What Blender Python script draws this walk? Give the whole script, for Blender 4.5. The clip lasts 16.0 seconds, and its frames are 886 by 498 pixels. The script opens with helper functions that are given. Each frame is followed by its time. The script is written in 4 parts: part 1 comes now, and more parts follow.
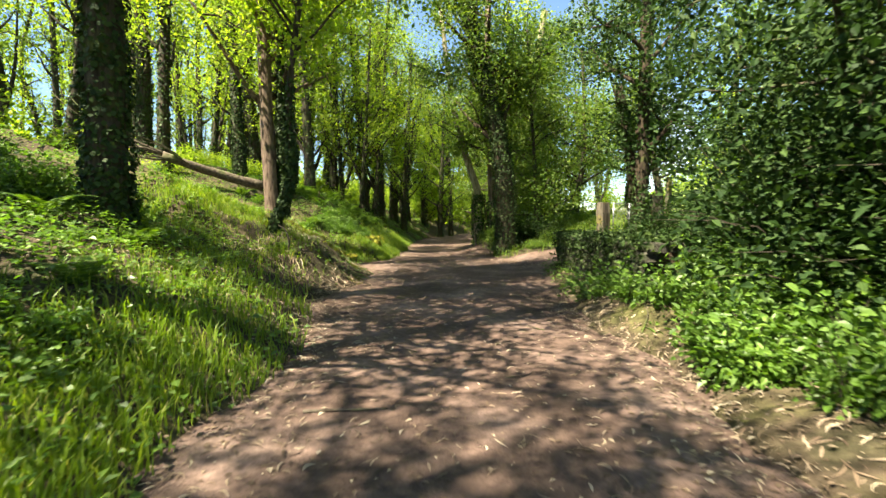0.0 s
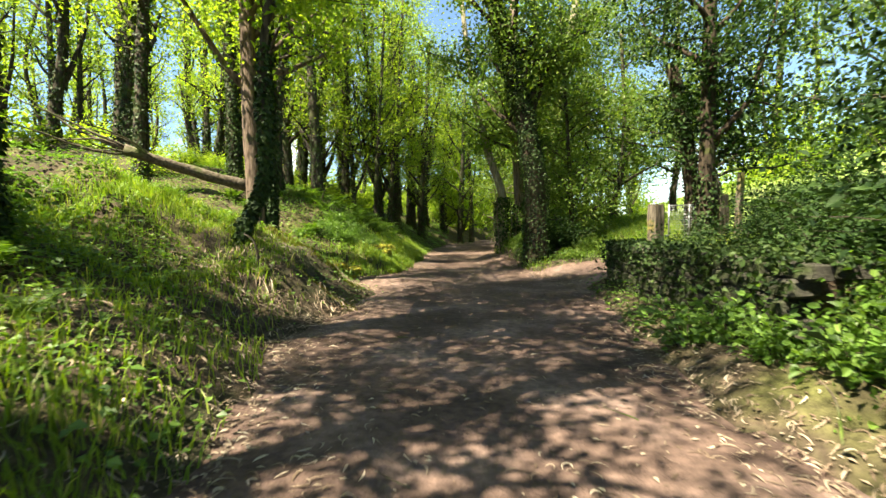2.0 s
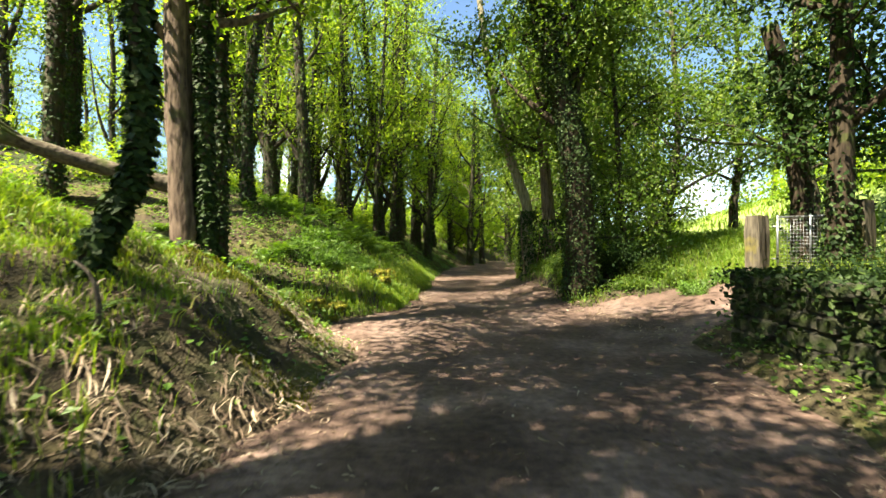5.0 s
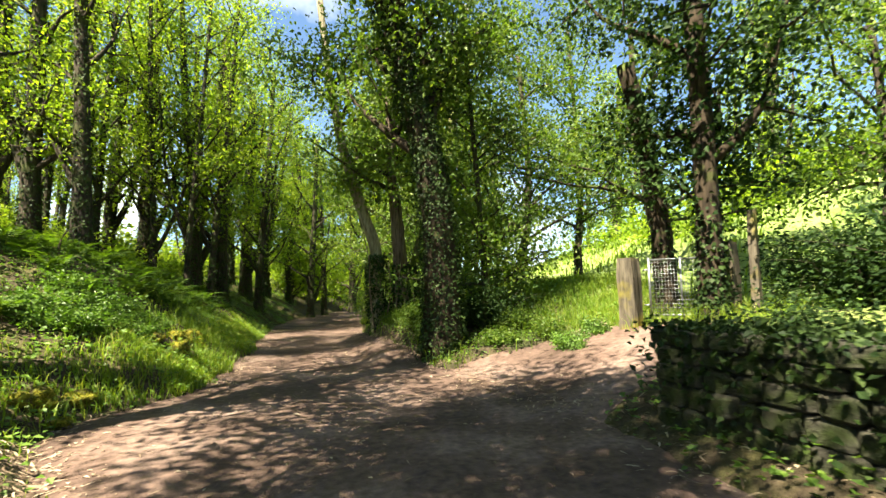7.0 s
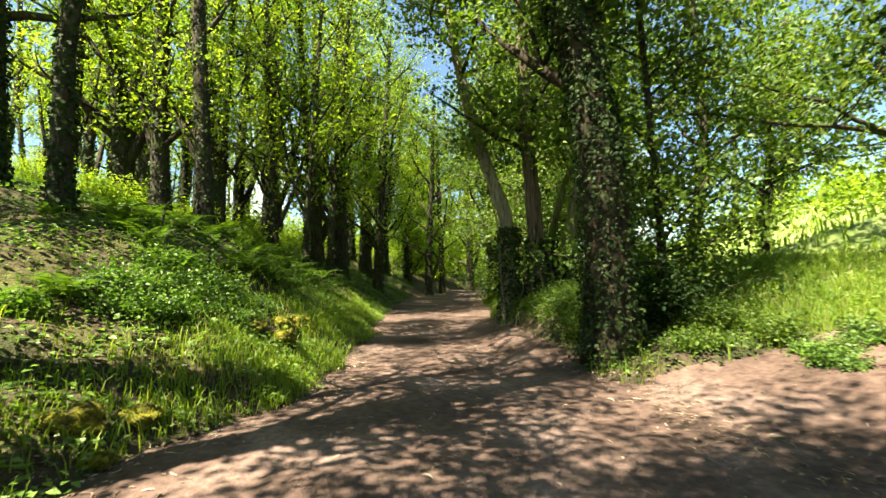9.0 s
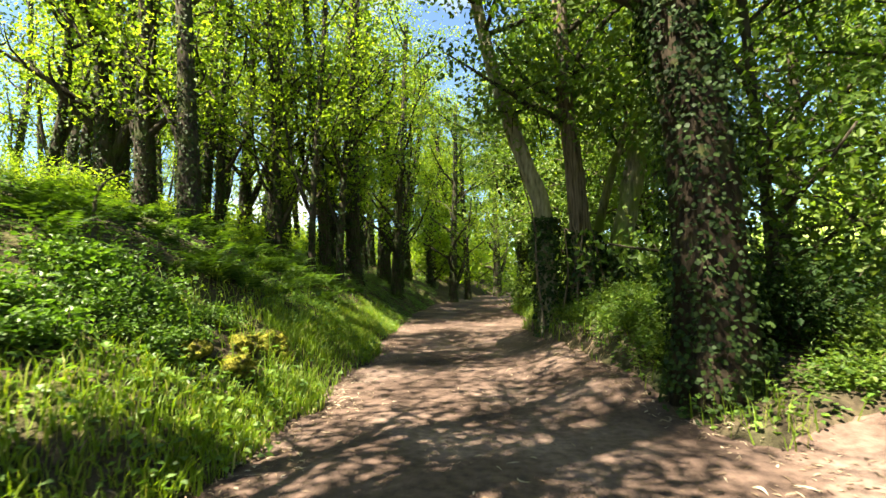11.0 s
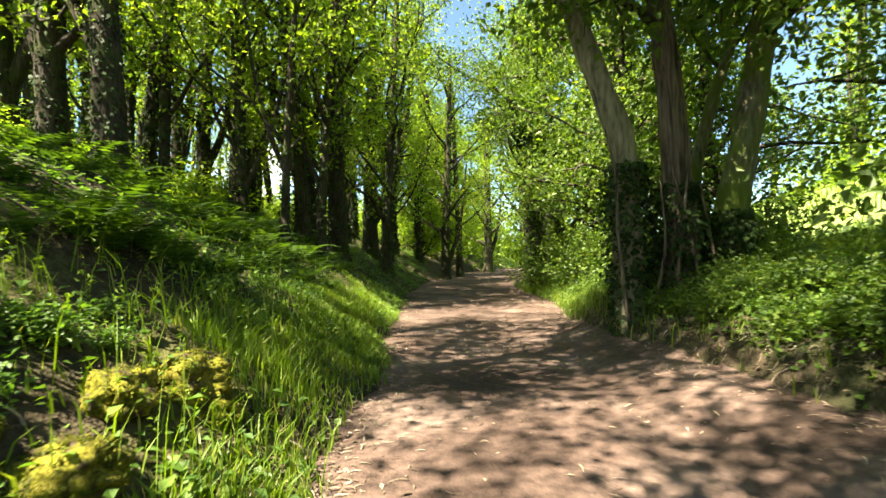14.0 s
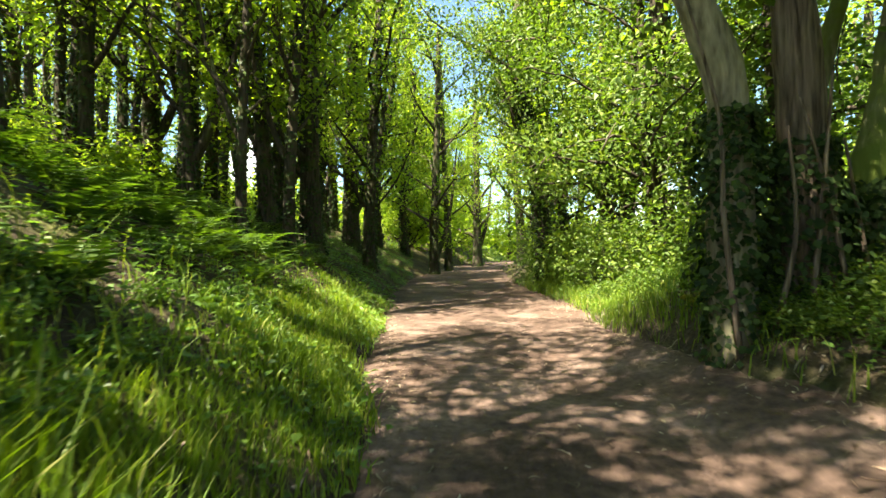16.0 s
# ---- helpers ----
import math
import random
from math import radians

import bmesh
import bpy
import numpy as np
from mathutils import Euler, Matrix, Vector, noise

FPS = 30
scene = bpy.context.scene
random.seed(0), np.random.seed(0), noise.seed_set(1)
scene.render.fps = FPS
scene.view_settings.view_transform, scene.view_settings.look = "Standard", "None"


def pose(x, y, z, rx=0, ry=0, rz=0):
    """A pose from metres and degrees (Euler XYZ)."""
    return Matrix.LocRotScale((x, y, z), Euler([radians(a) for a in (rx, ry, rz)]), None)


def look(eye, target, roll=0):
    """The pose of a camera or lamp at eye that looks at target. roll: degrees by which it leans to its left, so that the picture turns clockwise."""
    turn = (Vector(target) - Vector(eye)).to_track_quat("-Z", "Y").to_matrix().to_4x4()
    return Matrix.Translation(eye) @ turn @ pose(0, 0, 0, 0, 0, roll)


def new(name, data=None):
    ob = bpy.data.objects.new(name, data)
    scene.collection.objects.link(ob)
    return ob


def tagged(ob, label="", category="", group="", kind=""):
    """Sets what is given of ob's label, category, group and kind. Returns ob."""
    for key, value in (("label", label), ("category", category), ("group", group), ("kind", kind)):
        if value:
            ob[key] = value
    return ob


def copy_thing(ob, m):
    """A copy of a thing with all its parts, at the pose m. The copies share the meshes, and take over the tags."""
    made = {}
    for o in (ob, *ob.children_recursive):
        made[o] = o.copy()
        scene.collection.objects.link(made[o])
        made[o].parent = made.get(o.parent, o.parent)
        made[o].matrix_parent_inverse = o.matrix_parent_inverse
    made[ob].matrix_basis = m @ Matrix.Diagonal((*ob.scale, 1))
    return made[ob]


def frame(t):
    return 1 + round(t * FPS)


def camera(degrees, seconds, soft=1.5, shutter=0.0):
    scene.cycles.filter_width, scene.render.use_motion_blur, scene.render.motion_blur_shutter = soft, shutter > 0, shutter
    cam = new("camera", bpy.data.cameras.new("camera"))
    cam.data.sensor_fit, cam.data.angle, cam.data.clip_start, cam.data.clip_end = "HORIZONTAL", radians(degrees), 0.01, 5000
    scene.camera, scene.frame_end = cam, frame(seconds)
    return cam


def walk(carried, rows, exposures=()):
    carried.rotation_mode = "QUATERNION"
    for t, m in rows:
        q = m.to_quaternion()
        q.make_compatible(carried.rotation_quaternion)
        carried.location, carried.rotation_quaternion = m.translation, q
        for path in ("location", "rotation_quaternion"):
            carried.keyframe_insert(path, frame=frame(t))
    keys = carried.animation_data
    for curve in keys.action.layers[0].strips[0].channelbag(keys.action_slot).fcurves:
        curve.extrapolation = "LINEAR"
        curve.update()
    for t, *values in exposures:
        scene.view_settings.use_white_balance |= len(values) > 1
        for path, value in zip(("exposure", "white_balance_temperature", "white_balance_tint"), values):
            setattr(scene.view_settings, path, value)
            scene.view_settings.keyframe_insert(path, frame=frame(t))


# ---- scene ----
cam = camera(85.2, 16.0, soft=1.5, shutter=0.5)
METRES, EYE, TILT, LEAN, TURN = 21.4, 1.5, -3.0, 0.0, 0.0
ROWS = [
    (0.0, 0.0, 0.0, 0.0, 0.0, 0.0, -0.0),
    (0.5, 0.0006, 0.0314, 0.0029, 0.95, 0.38, 0.05),
    (1.0, 0.0002, 0.0633, 0.0042, 1.28, 0.7, 0.18),
    (1.5, 0.0006, 0.0956, 0.0063, 1.83, 0.76, 0.28),
    (2.0, 0.0008, 0.1301, 0.0085, 2.43, 0.66, -0.02),
    (2.5, -0.0003, 0.164, 0.0103, 3.65, 0.4, -0.04),
    (3.0, -0.0035, 0.1984, 0.0115, 5.01, 0.1, -0.19),
    (5.5, -0.0219, 0.3552, 0.0227, 1.13, 5.87, 0.15),
    (6.0, -0.0188, 0.3854, 0.0257, -3.89, 9.17, 0.18),
    (6.5, -0.0161, 0.4152, 0.0261, -10.99, 9.45, 1.25),
    (7.0, -0.0131, 0.4463, 0.0277, -15.19, 8.54, 1.91),
    (7.5, -0.0159, 0.4767, 0.0304, -11.15, 7.58, 1.19),
    (8.0, -0.0178, 0.5083, 0.0327, -7.11, 6.55, 0.73),
    (8.5, -0.0186, 0.5425, 0.0376, -4.0, 5.99, 0.38),
    (9.0, -0.0204, 0.5751, 0.0392, -1.87, 6.17, 0.5),
    (11.5, -0.0111, 0.724, 0.0433, 1.38, 6.94, 0.95),
    (12.0, -0.0155, 0.7541, 0.0464, 1.15, 6.31, 0.84),
    (12.5, -0.0231, 0.7809, 0.0469, 0.75, 5.97, 0.74),
    (13.0, -0.0345, 0.8066, 0.0473, 0.01, 5.74, 0.56),
    (13.5, -0.0479, 0.8322, 0.0478, -0.62, 5.0, 0.72),
    (14.0, -0.0591, 0.8608, 0.0498, -1.37, 4.0, 0.75),
    (14.5, -0.0679, 0.8909, 0.0504, -2.12, 2.96, 1.06),
    (15.0, -0.0724, 0.9217, 0.0519, -2.65, 2.43, 0.87),
    (15.5, -0.0743, 0.9535, 0.0529, -3.18, 2.51, 1.03),
    (16.0, -0.071, 0.9843, 0.0559, -3.4, 3.12, 0.84),
]
walk(cam, [(t, pose(0, 0, EYE, TILT, LEAN, TURN) @ pose(METRES * x, METRES * y, METRES * z, 90 + pitch, roll, yaw)) for t, x, y, z, yaw, pitch, roll in ROWS],
     [(0.0, 2.68, 7400, 4), (9.0, 2.68, 7400, 4), (12.0, 2.92, 7400, 4), (14.5, 2.92, 7400, 4), (16.0, 3.15, 7400, 4)])

# ---- world, sun ----
SUN_EL, SUN_AZ = 57.0, 235.0   # degrees; azimuth clockwise from +y
world = bpy.data.worlds.new("world")
scene.world = world
world.use_nodes = True
wn, wl = world.node_tree.nodes, world.node_tree.links
bg = wn["Background"]
sky = wn.new("ShaderNodeTexSky")
sky.sky_type, sky.sun_disc = "NISHITA", False
sky.sun_elevation, sky.sun_rotation = radians(SUN_EL), radians(SUN_AZ)
sky.ozone_density, sky.air_density, sky.dust_density = 6.0, 1.0, 0.2
wco = wn.new("ShaderNodeTexCoord")
wnoise = wn.new("ShaderNodeTexNoise")
wnoise.inputs["Scale"].default_value, wnoise.inputs["Detail"].default_value = 2.6, 6
wramp = wn.new("ShaderNodeValToRGB")
wramp.color_ramp.elements[0].position, wramp.color_ramp.elements[1].position = 0.57, 0.74
wmix = wn.new("ShaderNodeMixRGB")
wmix.inputs[2].default_value = (9.0, 9.2, 9.6, 1)
wl.new(wco.outputs["Generated"], wnoise.inputs["Vector"])
wl.new(wnoise.outputs[0], wramp.inputs[0])
wl.new(wramp.outputs[0], wmix.inputs[0])
wl.new(sky.outputs[0], wmix.inputs[1])
wl.new(wmix.outputs[0], bg.inputs[0])
bg.inputs[1].default_value = 0.052
sun_data = bpy.data.lights.new("sun", "SUN")
sun_data.energy, sun_data.angle, sun_data.color = 5.0, radians(0.53), (1.0, 0.94, 0.82)
sun = new("sun", sun_data)
e_, a_ = radians(SUN_EL), radians(SUN_AZ)
SUN_DIR = Vector((math.sin(a_) * math.cos(e_), math.cos(a_) * math.cos(e_), math.sin(e_)))
sun.matrix_world = look(SUN_DIR * 60, (0, 0, 0))

# ---- materials ----
rng = np.random.default_rng(7)


def material(name, rough=0.8):
    m = bpy.data.materials.new(name)
    m.use_nodes = True
    b = m.node_tree.nodes["Principled BSDF"]
    b.inputs["Roughness"].default_value = rough
    return m, m.node_tree.nodes, m.node_tree.links, b


def ramp_of(nodes, stops):
    r = nodes.new("ShaderNodeValToRGB")
    el = r.color_ramp.elements
    while len(el) < len(stops):
        el.new(0.5)
    for e, (p, c) in zip(el, stops):
        e.position, e.color = p, (*c, 1)
    return r


def noise_of(nodes, links, scale, detail=4, stretch=None):
    co = nodes.new("ShaderNodeTexCoord")
    n = nodes.new("ShaderNodeTexNoise")
    n.inputs["Scale"].default_value, n.inputs["Detail"].default_value = scale, detail
    if stretch:
        mp = nodes.new("ShaderNodeMapping")
        mp.inputs["Scale"].default_value = stretch
        links.new(co.outputs["Object"], mp.inputs[0])
        links.new(mp.outputs[0], n.inputs["Vector"])
    else:
        links.new(co.outputs["Object"], n.inputs["Vector"])
    return n


def mixed(nodes, links, kind, fac, a, b):
    m = nodes.new("ShaderNodeMixRGB")
    m.blend_type = kind
    for sock, v in zip(m.inputs, (fac, a, b)):
        if isinstance(v, (int, float)):
            sock.default_value = v
        elif isinstance(v, tuple):
            sock.default_value = (*v, 1)
        else:
            links.new(v, sock)
    return m.outputs[0]


def bumped(nodes, links, b, height, strength, dist):
    bp = nodes.new("ShaderNodeBump")
    bp.inputs["Strength"].default_value, bp.inputs["Distance"].default_value = strength, dist
    links.new(height, bp.inputs["Height"])
    links.new(bp.outputs[0], b.inputs["Normal"])


def leaf_material(name, stops, glow, part_through=0.45, rough=0.5, gloss=0.3):
    """Leaf: reflecting top, light shining through; each leaf has its own tone."""
    m, n, l, b = material(name, rough)
    geo = n.new("ShaderNodeNewGeometry")
    r = ramp_of(n, stops)
    l.new(geo.outputs["Random Per Island"], r.inputs[0])
    big = noise_of(n, l, 0.35, 2)
    tone = ramp_of(n, [(0.3, (0.7, 0.75, 0.7)), (0.7, (1.25, 1.15, 1.0))])
    l.new(big.outputs[0], tone.inputs[0])
    col = mixed(n, l, "MULTIPLY", 1.0, r.outputs[0], tone.outputs[0])
    l.new(col, b.inputs["Base Color"])
    b.inputs["Specular IOR Level"].default_value = gloss
    t = n.new("ShaderNodeBsdfTranslucent")
    l.new(mixed(n, l, "MULTIPLY", 1.0, col, glow), t.inputs[0])
    mx = n.new("ShaderNodeMixShader")
    mx.inputs[0].default_value = part_through
    l.new(b.outputs[0], mx.inputs[1])
    l.new(t.outputs[0], mx.inputs[2])
    l.new(mx.outputs[0], n["Material Output"].inputs[0])
    return m


def bark_material(name, dark, light, moss=(0.07, 0.1, 0.02), moss_amount=0.5, stretch=(7, 7, 1.2), depth=0.03):
    m, n, l, b = material(name, 0.9)
    fine = noise_of(n, l, 2.5, 8, stretch)
    r = ramp_of(n, [(0.3, dark), (0.68, light)])
    l.new(fine.outputs[0], r.inputs[0])
    patch = noise_of(n, l, 1.3, 5)
    pr = ramp_of(n, [(0.62 - moss_amount * 0.25, (0, 0, 0)), (0.75 - moss_amount * 0.2, (1, 1, 1))])
    l.new(patch.outputs[0], pr.inputs[0])
    col = mixed(n, l, "MIX", pr.outputs[0], r.outputs[0], moss)
    l.new(col, b.inputs["Base Color"])
    b.inputs["Specular IOR Level"].default_value = 0.15
    bumped(n, l, b, fine.outputs[0], 0.9, depth)
    return m


LEAF_WOOD = leaf_material("leaf_wood", [(0, (0.09, 0.16, 0.02)), (0.5, (0.15, 0.225, 0.028)), (1, (0.22, 0.28, 0.04))], (1.8, 1.85, 0.8), 0.6)
LEAF_DARK = leaf_material("leaf_dark", [(0, (0.012, 0.028, 0.009)), (0.6, (0.024, 0.05, 0.014)), (1, (0.05, 0.085, 0.025))], (1.5, 1.7, 0.7), 0.2, 0.6, 0.1)
LEAF_OAK = leaf_material("leaf_oak", [(0, (0.05, 0.1, 0.018)), (0.6, (0.09, 0.15, 0.025)), (1, (0.14, 0.19, 0.035))], (1.6, 1.7, 0.7), 0.42)
LEAF_IVY = leaf_material("leaf_ivy", [(0, (0.012, 0.026, 0.008)), (0.6, (0.025, 0.048, 0.013)), (1, (0.05, 0.08, 0.022))], (1.3, 1.5, 0.6), 0.15, 0.58, 0.14)
LEAF_BRAMBLE = leaf_material("leaf_bramble", [(0, (0.05, 0.1, 0.018)), (0.6, (0.09, 0.17, 0.03)), (1, (0.15, 0.24, 0.05))], (1.5, 1.7, 0.6), 0.35, 0.45, 0.35)
LEAF_FERN = leaf_material("leaf_fern", [(0, (0.035, 0.075, 0.012)), (1, (0.085, 0.145, 0.025))], (1.6, 1.7, 0.5), 0.4, 0.55)
GRASS = leaf_material("grass_blade", [(0, (0.09, 0.15, 0.016)), (0.7, (0.15, 0.235, 0.03)), (0.93, (0.22, 0.28, 0.05)), (1, (0.34, 0.32, 0.13))], (1.6, 1.7, 0.5), 0.4, 0.5)
MOSS_TUFT = leaf_material("moss_tuft", [(0, (0.06, 0.075, 0.01)), (0.6, (0.11, 0.12, 0.014)), (1, (0.19, 0.18, 0.03))], (1.3, 1.4, 0.5), 0.25, 0.8, 0.1)
DEAD_LEAF = leaf_material("dead_leaf", [(0, (0.07, 0.048, 0.036)), (0.45, (0.16, 0.115, 0.09)), (0.8, (0.27, 0.215, 0.175)), (1, (0.42, 0.36, 0.3))], (1.2, 1, 0.8), 0.1, 0.7, 0.2)
BARK_OLD = bark_material("bark_old", (0.012, 0.009, 0.006), (0.05, 0.036, 0.024), moss_amount=0.15)
BARK_DARK = bark_material("bark_dark", (0.015, 0.012, 0.009), (0.07, 0.056, 0.042), moss=(0.05, 0.065, 0.016), moss_amount=0.4)
BARK_RED = bark_material("bark_red", (0.035, 0.023, 0.017), (0.15, 0.107, 0.08), moss_amount=0.1, stretch=(6, 6, 1.6))
BARK_PALE = bark_material("bark_pale", (0.1, 0.085, 0.055), (0.3, 0.26, 0.18), moss=(0.17, 0.16, 0.085), moss_amount=0.0, stretch=(6, 6, 1.3), depth=0.04)
BARK_ROUGH = bark_material("bark_rough", (0.03, 0.021, 0.015), (0.2, 0.15, 0.115), moss_amount=-0.2, stretch=(9, 9, 0.7), depth=0.06)
BARK_MOSS = bark_material("bark_moss", (0.05, 0.042, 0.028), (0.24, 0.21, 0.14), moss=(0.1, 0.13, 0.025), moss_amount=0.9)
DEAD_WOOD = bark_material("dead_wood", (0.035, 0.026, 0.019), (0.14, 0.115, 0.085), moss_amount=0.4, stretch=(5, 5, 5))


def ground_material(name, stops, grit, bump):
    m, n, l, b = material(name, 0.95)
    broad = noise_of(n, l, 0.8, 8)
    fine = noise_of(n, l, 11, 10)
    r = ramp_of(n, stops)
    l.new(broad.outputs[0], r.inputs[0])
    fr = ramp_of(n, [(0.3, (1 - grit,) * 3), (0.7, (1 + grit,) * 3)])
    l.new(fine.outputs[0], fr.inputs[0])
    l.new(mixed(n, l, "MULTIPLY", 1.0, r.outputs[0], fr.outputs[0]), b.inputs["Base Color"])
    b.inputs["Specular IOR Level"].default_value = 0.15
    v = n.new("ShaderNodeTexVoronoi")
    v.inputs["Scale"].default_value = 38
    l.new(n["Texture Coordinate"].outputs["Object"], v.inputs["Vector"])
    bumped(n, l, b, mixed(n, l, "MIX", 0.35, fine.outputs[0], v.outputs[0]), 0.8, bump)
    return m


DIRT = ground_material("path_dirt", [(0.3, (0.056, 0.036, 0.029)), (0.5, (0.1, 0.065, 0.053)), (0.7, (0.19, 0.13, 0.11))], 0.35, 0.02)
SOIL = ground_material("wood_soil", [(0.32, (0.028, 0.036, 0.012)), (0.5, (0.052, 0.038, 0.025)), (0.68, (0.075, 0.075, 0.024))], 0.5, 0.04)
# turf takes over from the woodland soil out in the meadow
n_, l_ = SOIL.node_tree.nodes, SOIL.node_tree.links
b_ = n_["Principled BSDF"]
old_ = b_.inputs["Base Color"].links[0].from_socket
sep_ = n_.new("ShaderNodeSeparateXYZ")
l_.new(n_["Texture Coordinate"].outputs["Object"], sep_.inputs[0])
far_ = n_.new("ShaderNodeMapRange")
far_.inputs["From Min"].default_value, far_.inputs["From Max"].default_value = 6.0, 9.5
l_.new(sep_.outputs["X"], far_.inputs["Value"])
tn_ = noise_of(n_, l_, 0.5, 8)
tr_ = ramp_of(n_, [(0.3, (0.12, 0.18, 0.04)), (0.55, (0.2, 0.26, 0.075)), (0.75, (0.29, 0.3, 0.12))])
l_.new(tn_.outputs[0], tr_.inputs[0])
l_.new(mixed(n_, l_, "MIX", far_.outputs[0], old_, tr_.outputs[0]), b_.inputs["Base Color"])
STONE = ground_material("mossy_stone", [(0.35, (0.022, 0.021, 0.016)), (0.52, (0.05, 0.046, 0.036)), (0.66, (0.03, 0.042, 0.012))], 0.4, 0.03)
MOSS = ground_material("moss", [(0.34, (0.1, 0.065, 0.045)), (0.44, (0.12, 0.12, 0.02)), (0.55, (0.24, 0.22, 0.025)), (0.7, (0.33, 0.28, 0.05))], 0.5, 0.06)
MOSS.node_tree.nodes["Noise Texture"].inputs["Scale"].default_value = 2.5
EARTH = ground_material("dark_earth", [(0.3, (0.03, 0.022, 0.016)), (0.6, (0.1, 0.07, 0.05))], 0.4, 0.05)
POST_WOOD = bark_material("weathered_wood", (0.035, 0.029, 0.022), (0.11, 0.092, 0.068), moss=(0.2, 0.17, 0.025), moss_amount=0.55, stretch=(9, 9, 0.9), depth=0.015)
m_, n_, l_, b_ = material("galvanised_steel", 0.45)
b_.inputs["Metallic"].default_value = 0.85
zn = noise_of(n_, l_, 9, 5)
zr = ramp_of(n_, [(0.3, (0.13, 0.135, 0.14)), (0.7, (0.3, 0.31, 0.32))])
l_.new(zn.outputs[0], zr.inputs[0])
l_.new(zr.outputs[0], b_.inputs["Base Color"])
STEEL = m_

# ---- mesh helpers ----


def make_mesh(name, verts, faces, mat, smooth=False):
    """verts (n, 3); faces: a list of index arrays, each (k, 3) or (k, 4)."""
    me = bpy.data.meshes.new(name)
    verts = np.asarray(verts, np.float32)
    faces = [np.asarray(f, np.int32) for f in faces if len(f)]
    loops = np.concatenate([f.ravel() for f in faces])
    sizes = np.concatenate([np.full(len(f), f.shape[1], np.int32) for f in faces])
    me.vertices.add(len(verts))
    me.vertices.foreach_set("co", verts.ravel())
    me.loops.add(len(loops))
    me.loops.foreach_set("vertex_index", loops)
    me.polygons.add(len(sizes))
    me.polygons.foreach_set("loop_start", np.concatenate([[0], np.cumsum(sizes)[:-1]]).astype(np.int32))
    me.polygons.foreach_set("use_smooth", np.full(len(sizes), smooth))
    me.update(calc_edges=True)
    me.materials.append(mat)
    return me


def place(name, mesh, parent=None, label=""):
    ob = new(name, mesh)
    if parent:
        ob.parent = parent
    if label:
        tagged(ob, label)
    return ob


def part(name, bm, mat, parent, label=""):
    me = bpy.data.meshes.new(name)
    bm.to_mesh(me)
    bm.free()
    me.materials.append(mat)
    return place(name, me, parent, label)


class Soup:
    """Gathers pieces of one mesh."""

    def __init__(self):
        self.v, self.q, self.t, self.n = [], [], [], 0

    def add(self, v, quads=None, tris=None):
        if quads is not None and len(quads):
            self.q.append(np.asarray(quads) + self.n)
        if tris is not None and len(tris):
            self.t.append(np.asarray(tris) + self.n)
        self.v.append(np.asarray(v, float).reshape(-1, 3))
        self.n += len(self.v[-1])
        return self

    def mesh(self, name, mat, smooth=False):
        f = []
        if self.q:
            f.append(np.concatenate(self.q))
        if self.t:
            f.append(np.concatenate(self.t))
        return make_mesh(name, np.concatenate(self.v), f, mat, smooth)


def smooth_line(pts, n):
    """n points on a rounded line through pts."""
    pts = np.asarray(pts, float)
    t = np.linspace(0, len(pts) - 1, n)
    i = np.clip(t.astype(int), 0, len(pts) - 2)
    f = (t - i)[:, None]
    pad = np.vstack([2 * pts[0] - pts[1], pts, 2 * pts[-1] - pts[-2]])
    a, b, c, d = pad[i], pad[i + 1], pad[i + 2], pad[i + 3]
    return 0.5 * (2 * b + (c - a) * f + (2 * a - 5 * b + 4 * c - d) * f ** 2 + (3 * b - a - 3 * c + d) * f ** 3)


def tube(pts, radii, sides=8, rough=0.0, r=None, cap=True):
    r = r or rng
    pts, radii = np.asarray(pts, float), np.asarray(radii, float)
    k = len(pts)
    tan = np.gradient(pts, axis=0)
    tan /= np.linalg.norm(tan, axis=1)[:, None] + 1e-9
    ref = np.where(np.abs(tan[:, 2:3]) > 0.9, [[1.0, 0, 0]], [[0, 0, 1.0]])
    u = np.cross(tan, ref)
    u /= np.linalg.norm(u, axis=1)[:, None]
    w = np.cross(tan, u)
    a = np.linspace(0, 2 * np.pi, sides, endpoint=False)
    rr = radii[:, None] * (1 + rough * r.normal(size=(k, sides)) + rough * 1.2 * r.normal(size=(1, sides)))
    v = pts[:, None] + rr[..., None] * (np.cos(a)[None, :, None] * u[:, None] + np.sin(a)[None, :, None] * w[:, None])
    i, j = np.meshgrid(np.arange(k - 1), np.arange(sides), indexing="ij")
    jn = (j + 1) % sides
    q = np.stack([i * sides + j, i * sides + jn, (i + 1) * sides + jn, (i + 1) * sides + j], -1).reshape(-1, 4)
    v = v.reshape(-1, 3)
    tri = np.zeros((0, 3), int)
    if cap:
        v = np.vstack([v, pts[0], pts[-1]])
        jj = np.arange(sides)
        b0, b1 = k * sides, k * sides + 1
        tri = np.vstack([np.stack([(jj + 1) % sides, jj, np.full(sides, b0)], 1),
                         np.stack([(k - 1) * sides + jj, (k - 1) * sides + (jj + 1) % sides, np.full(sides, b1)], 1)])
    return v, q, tri


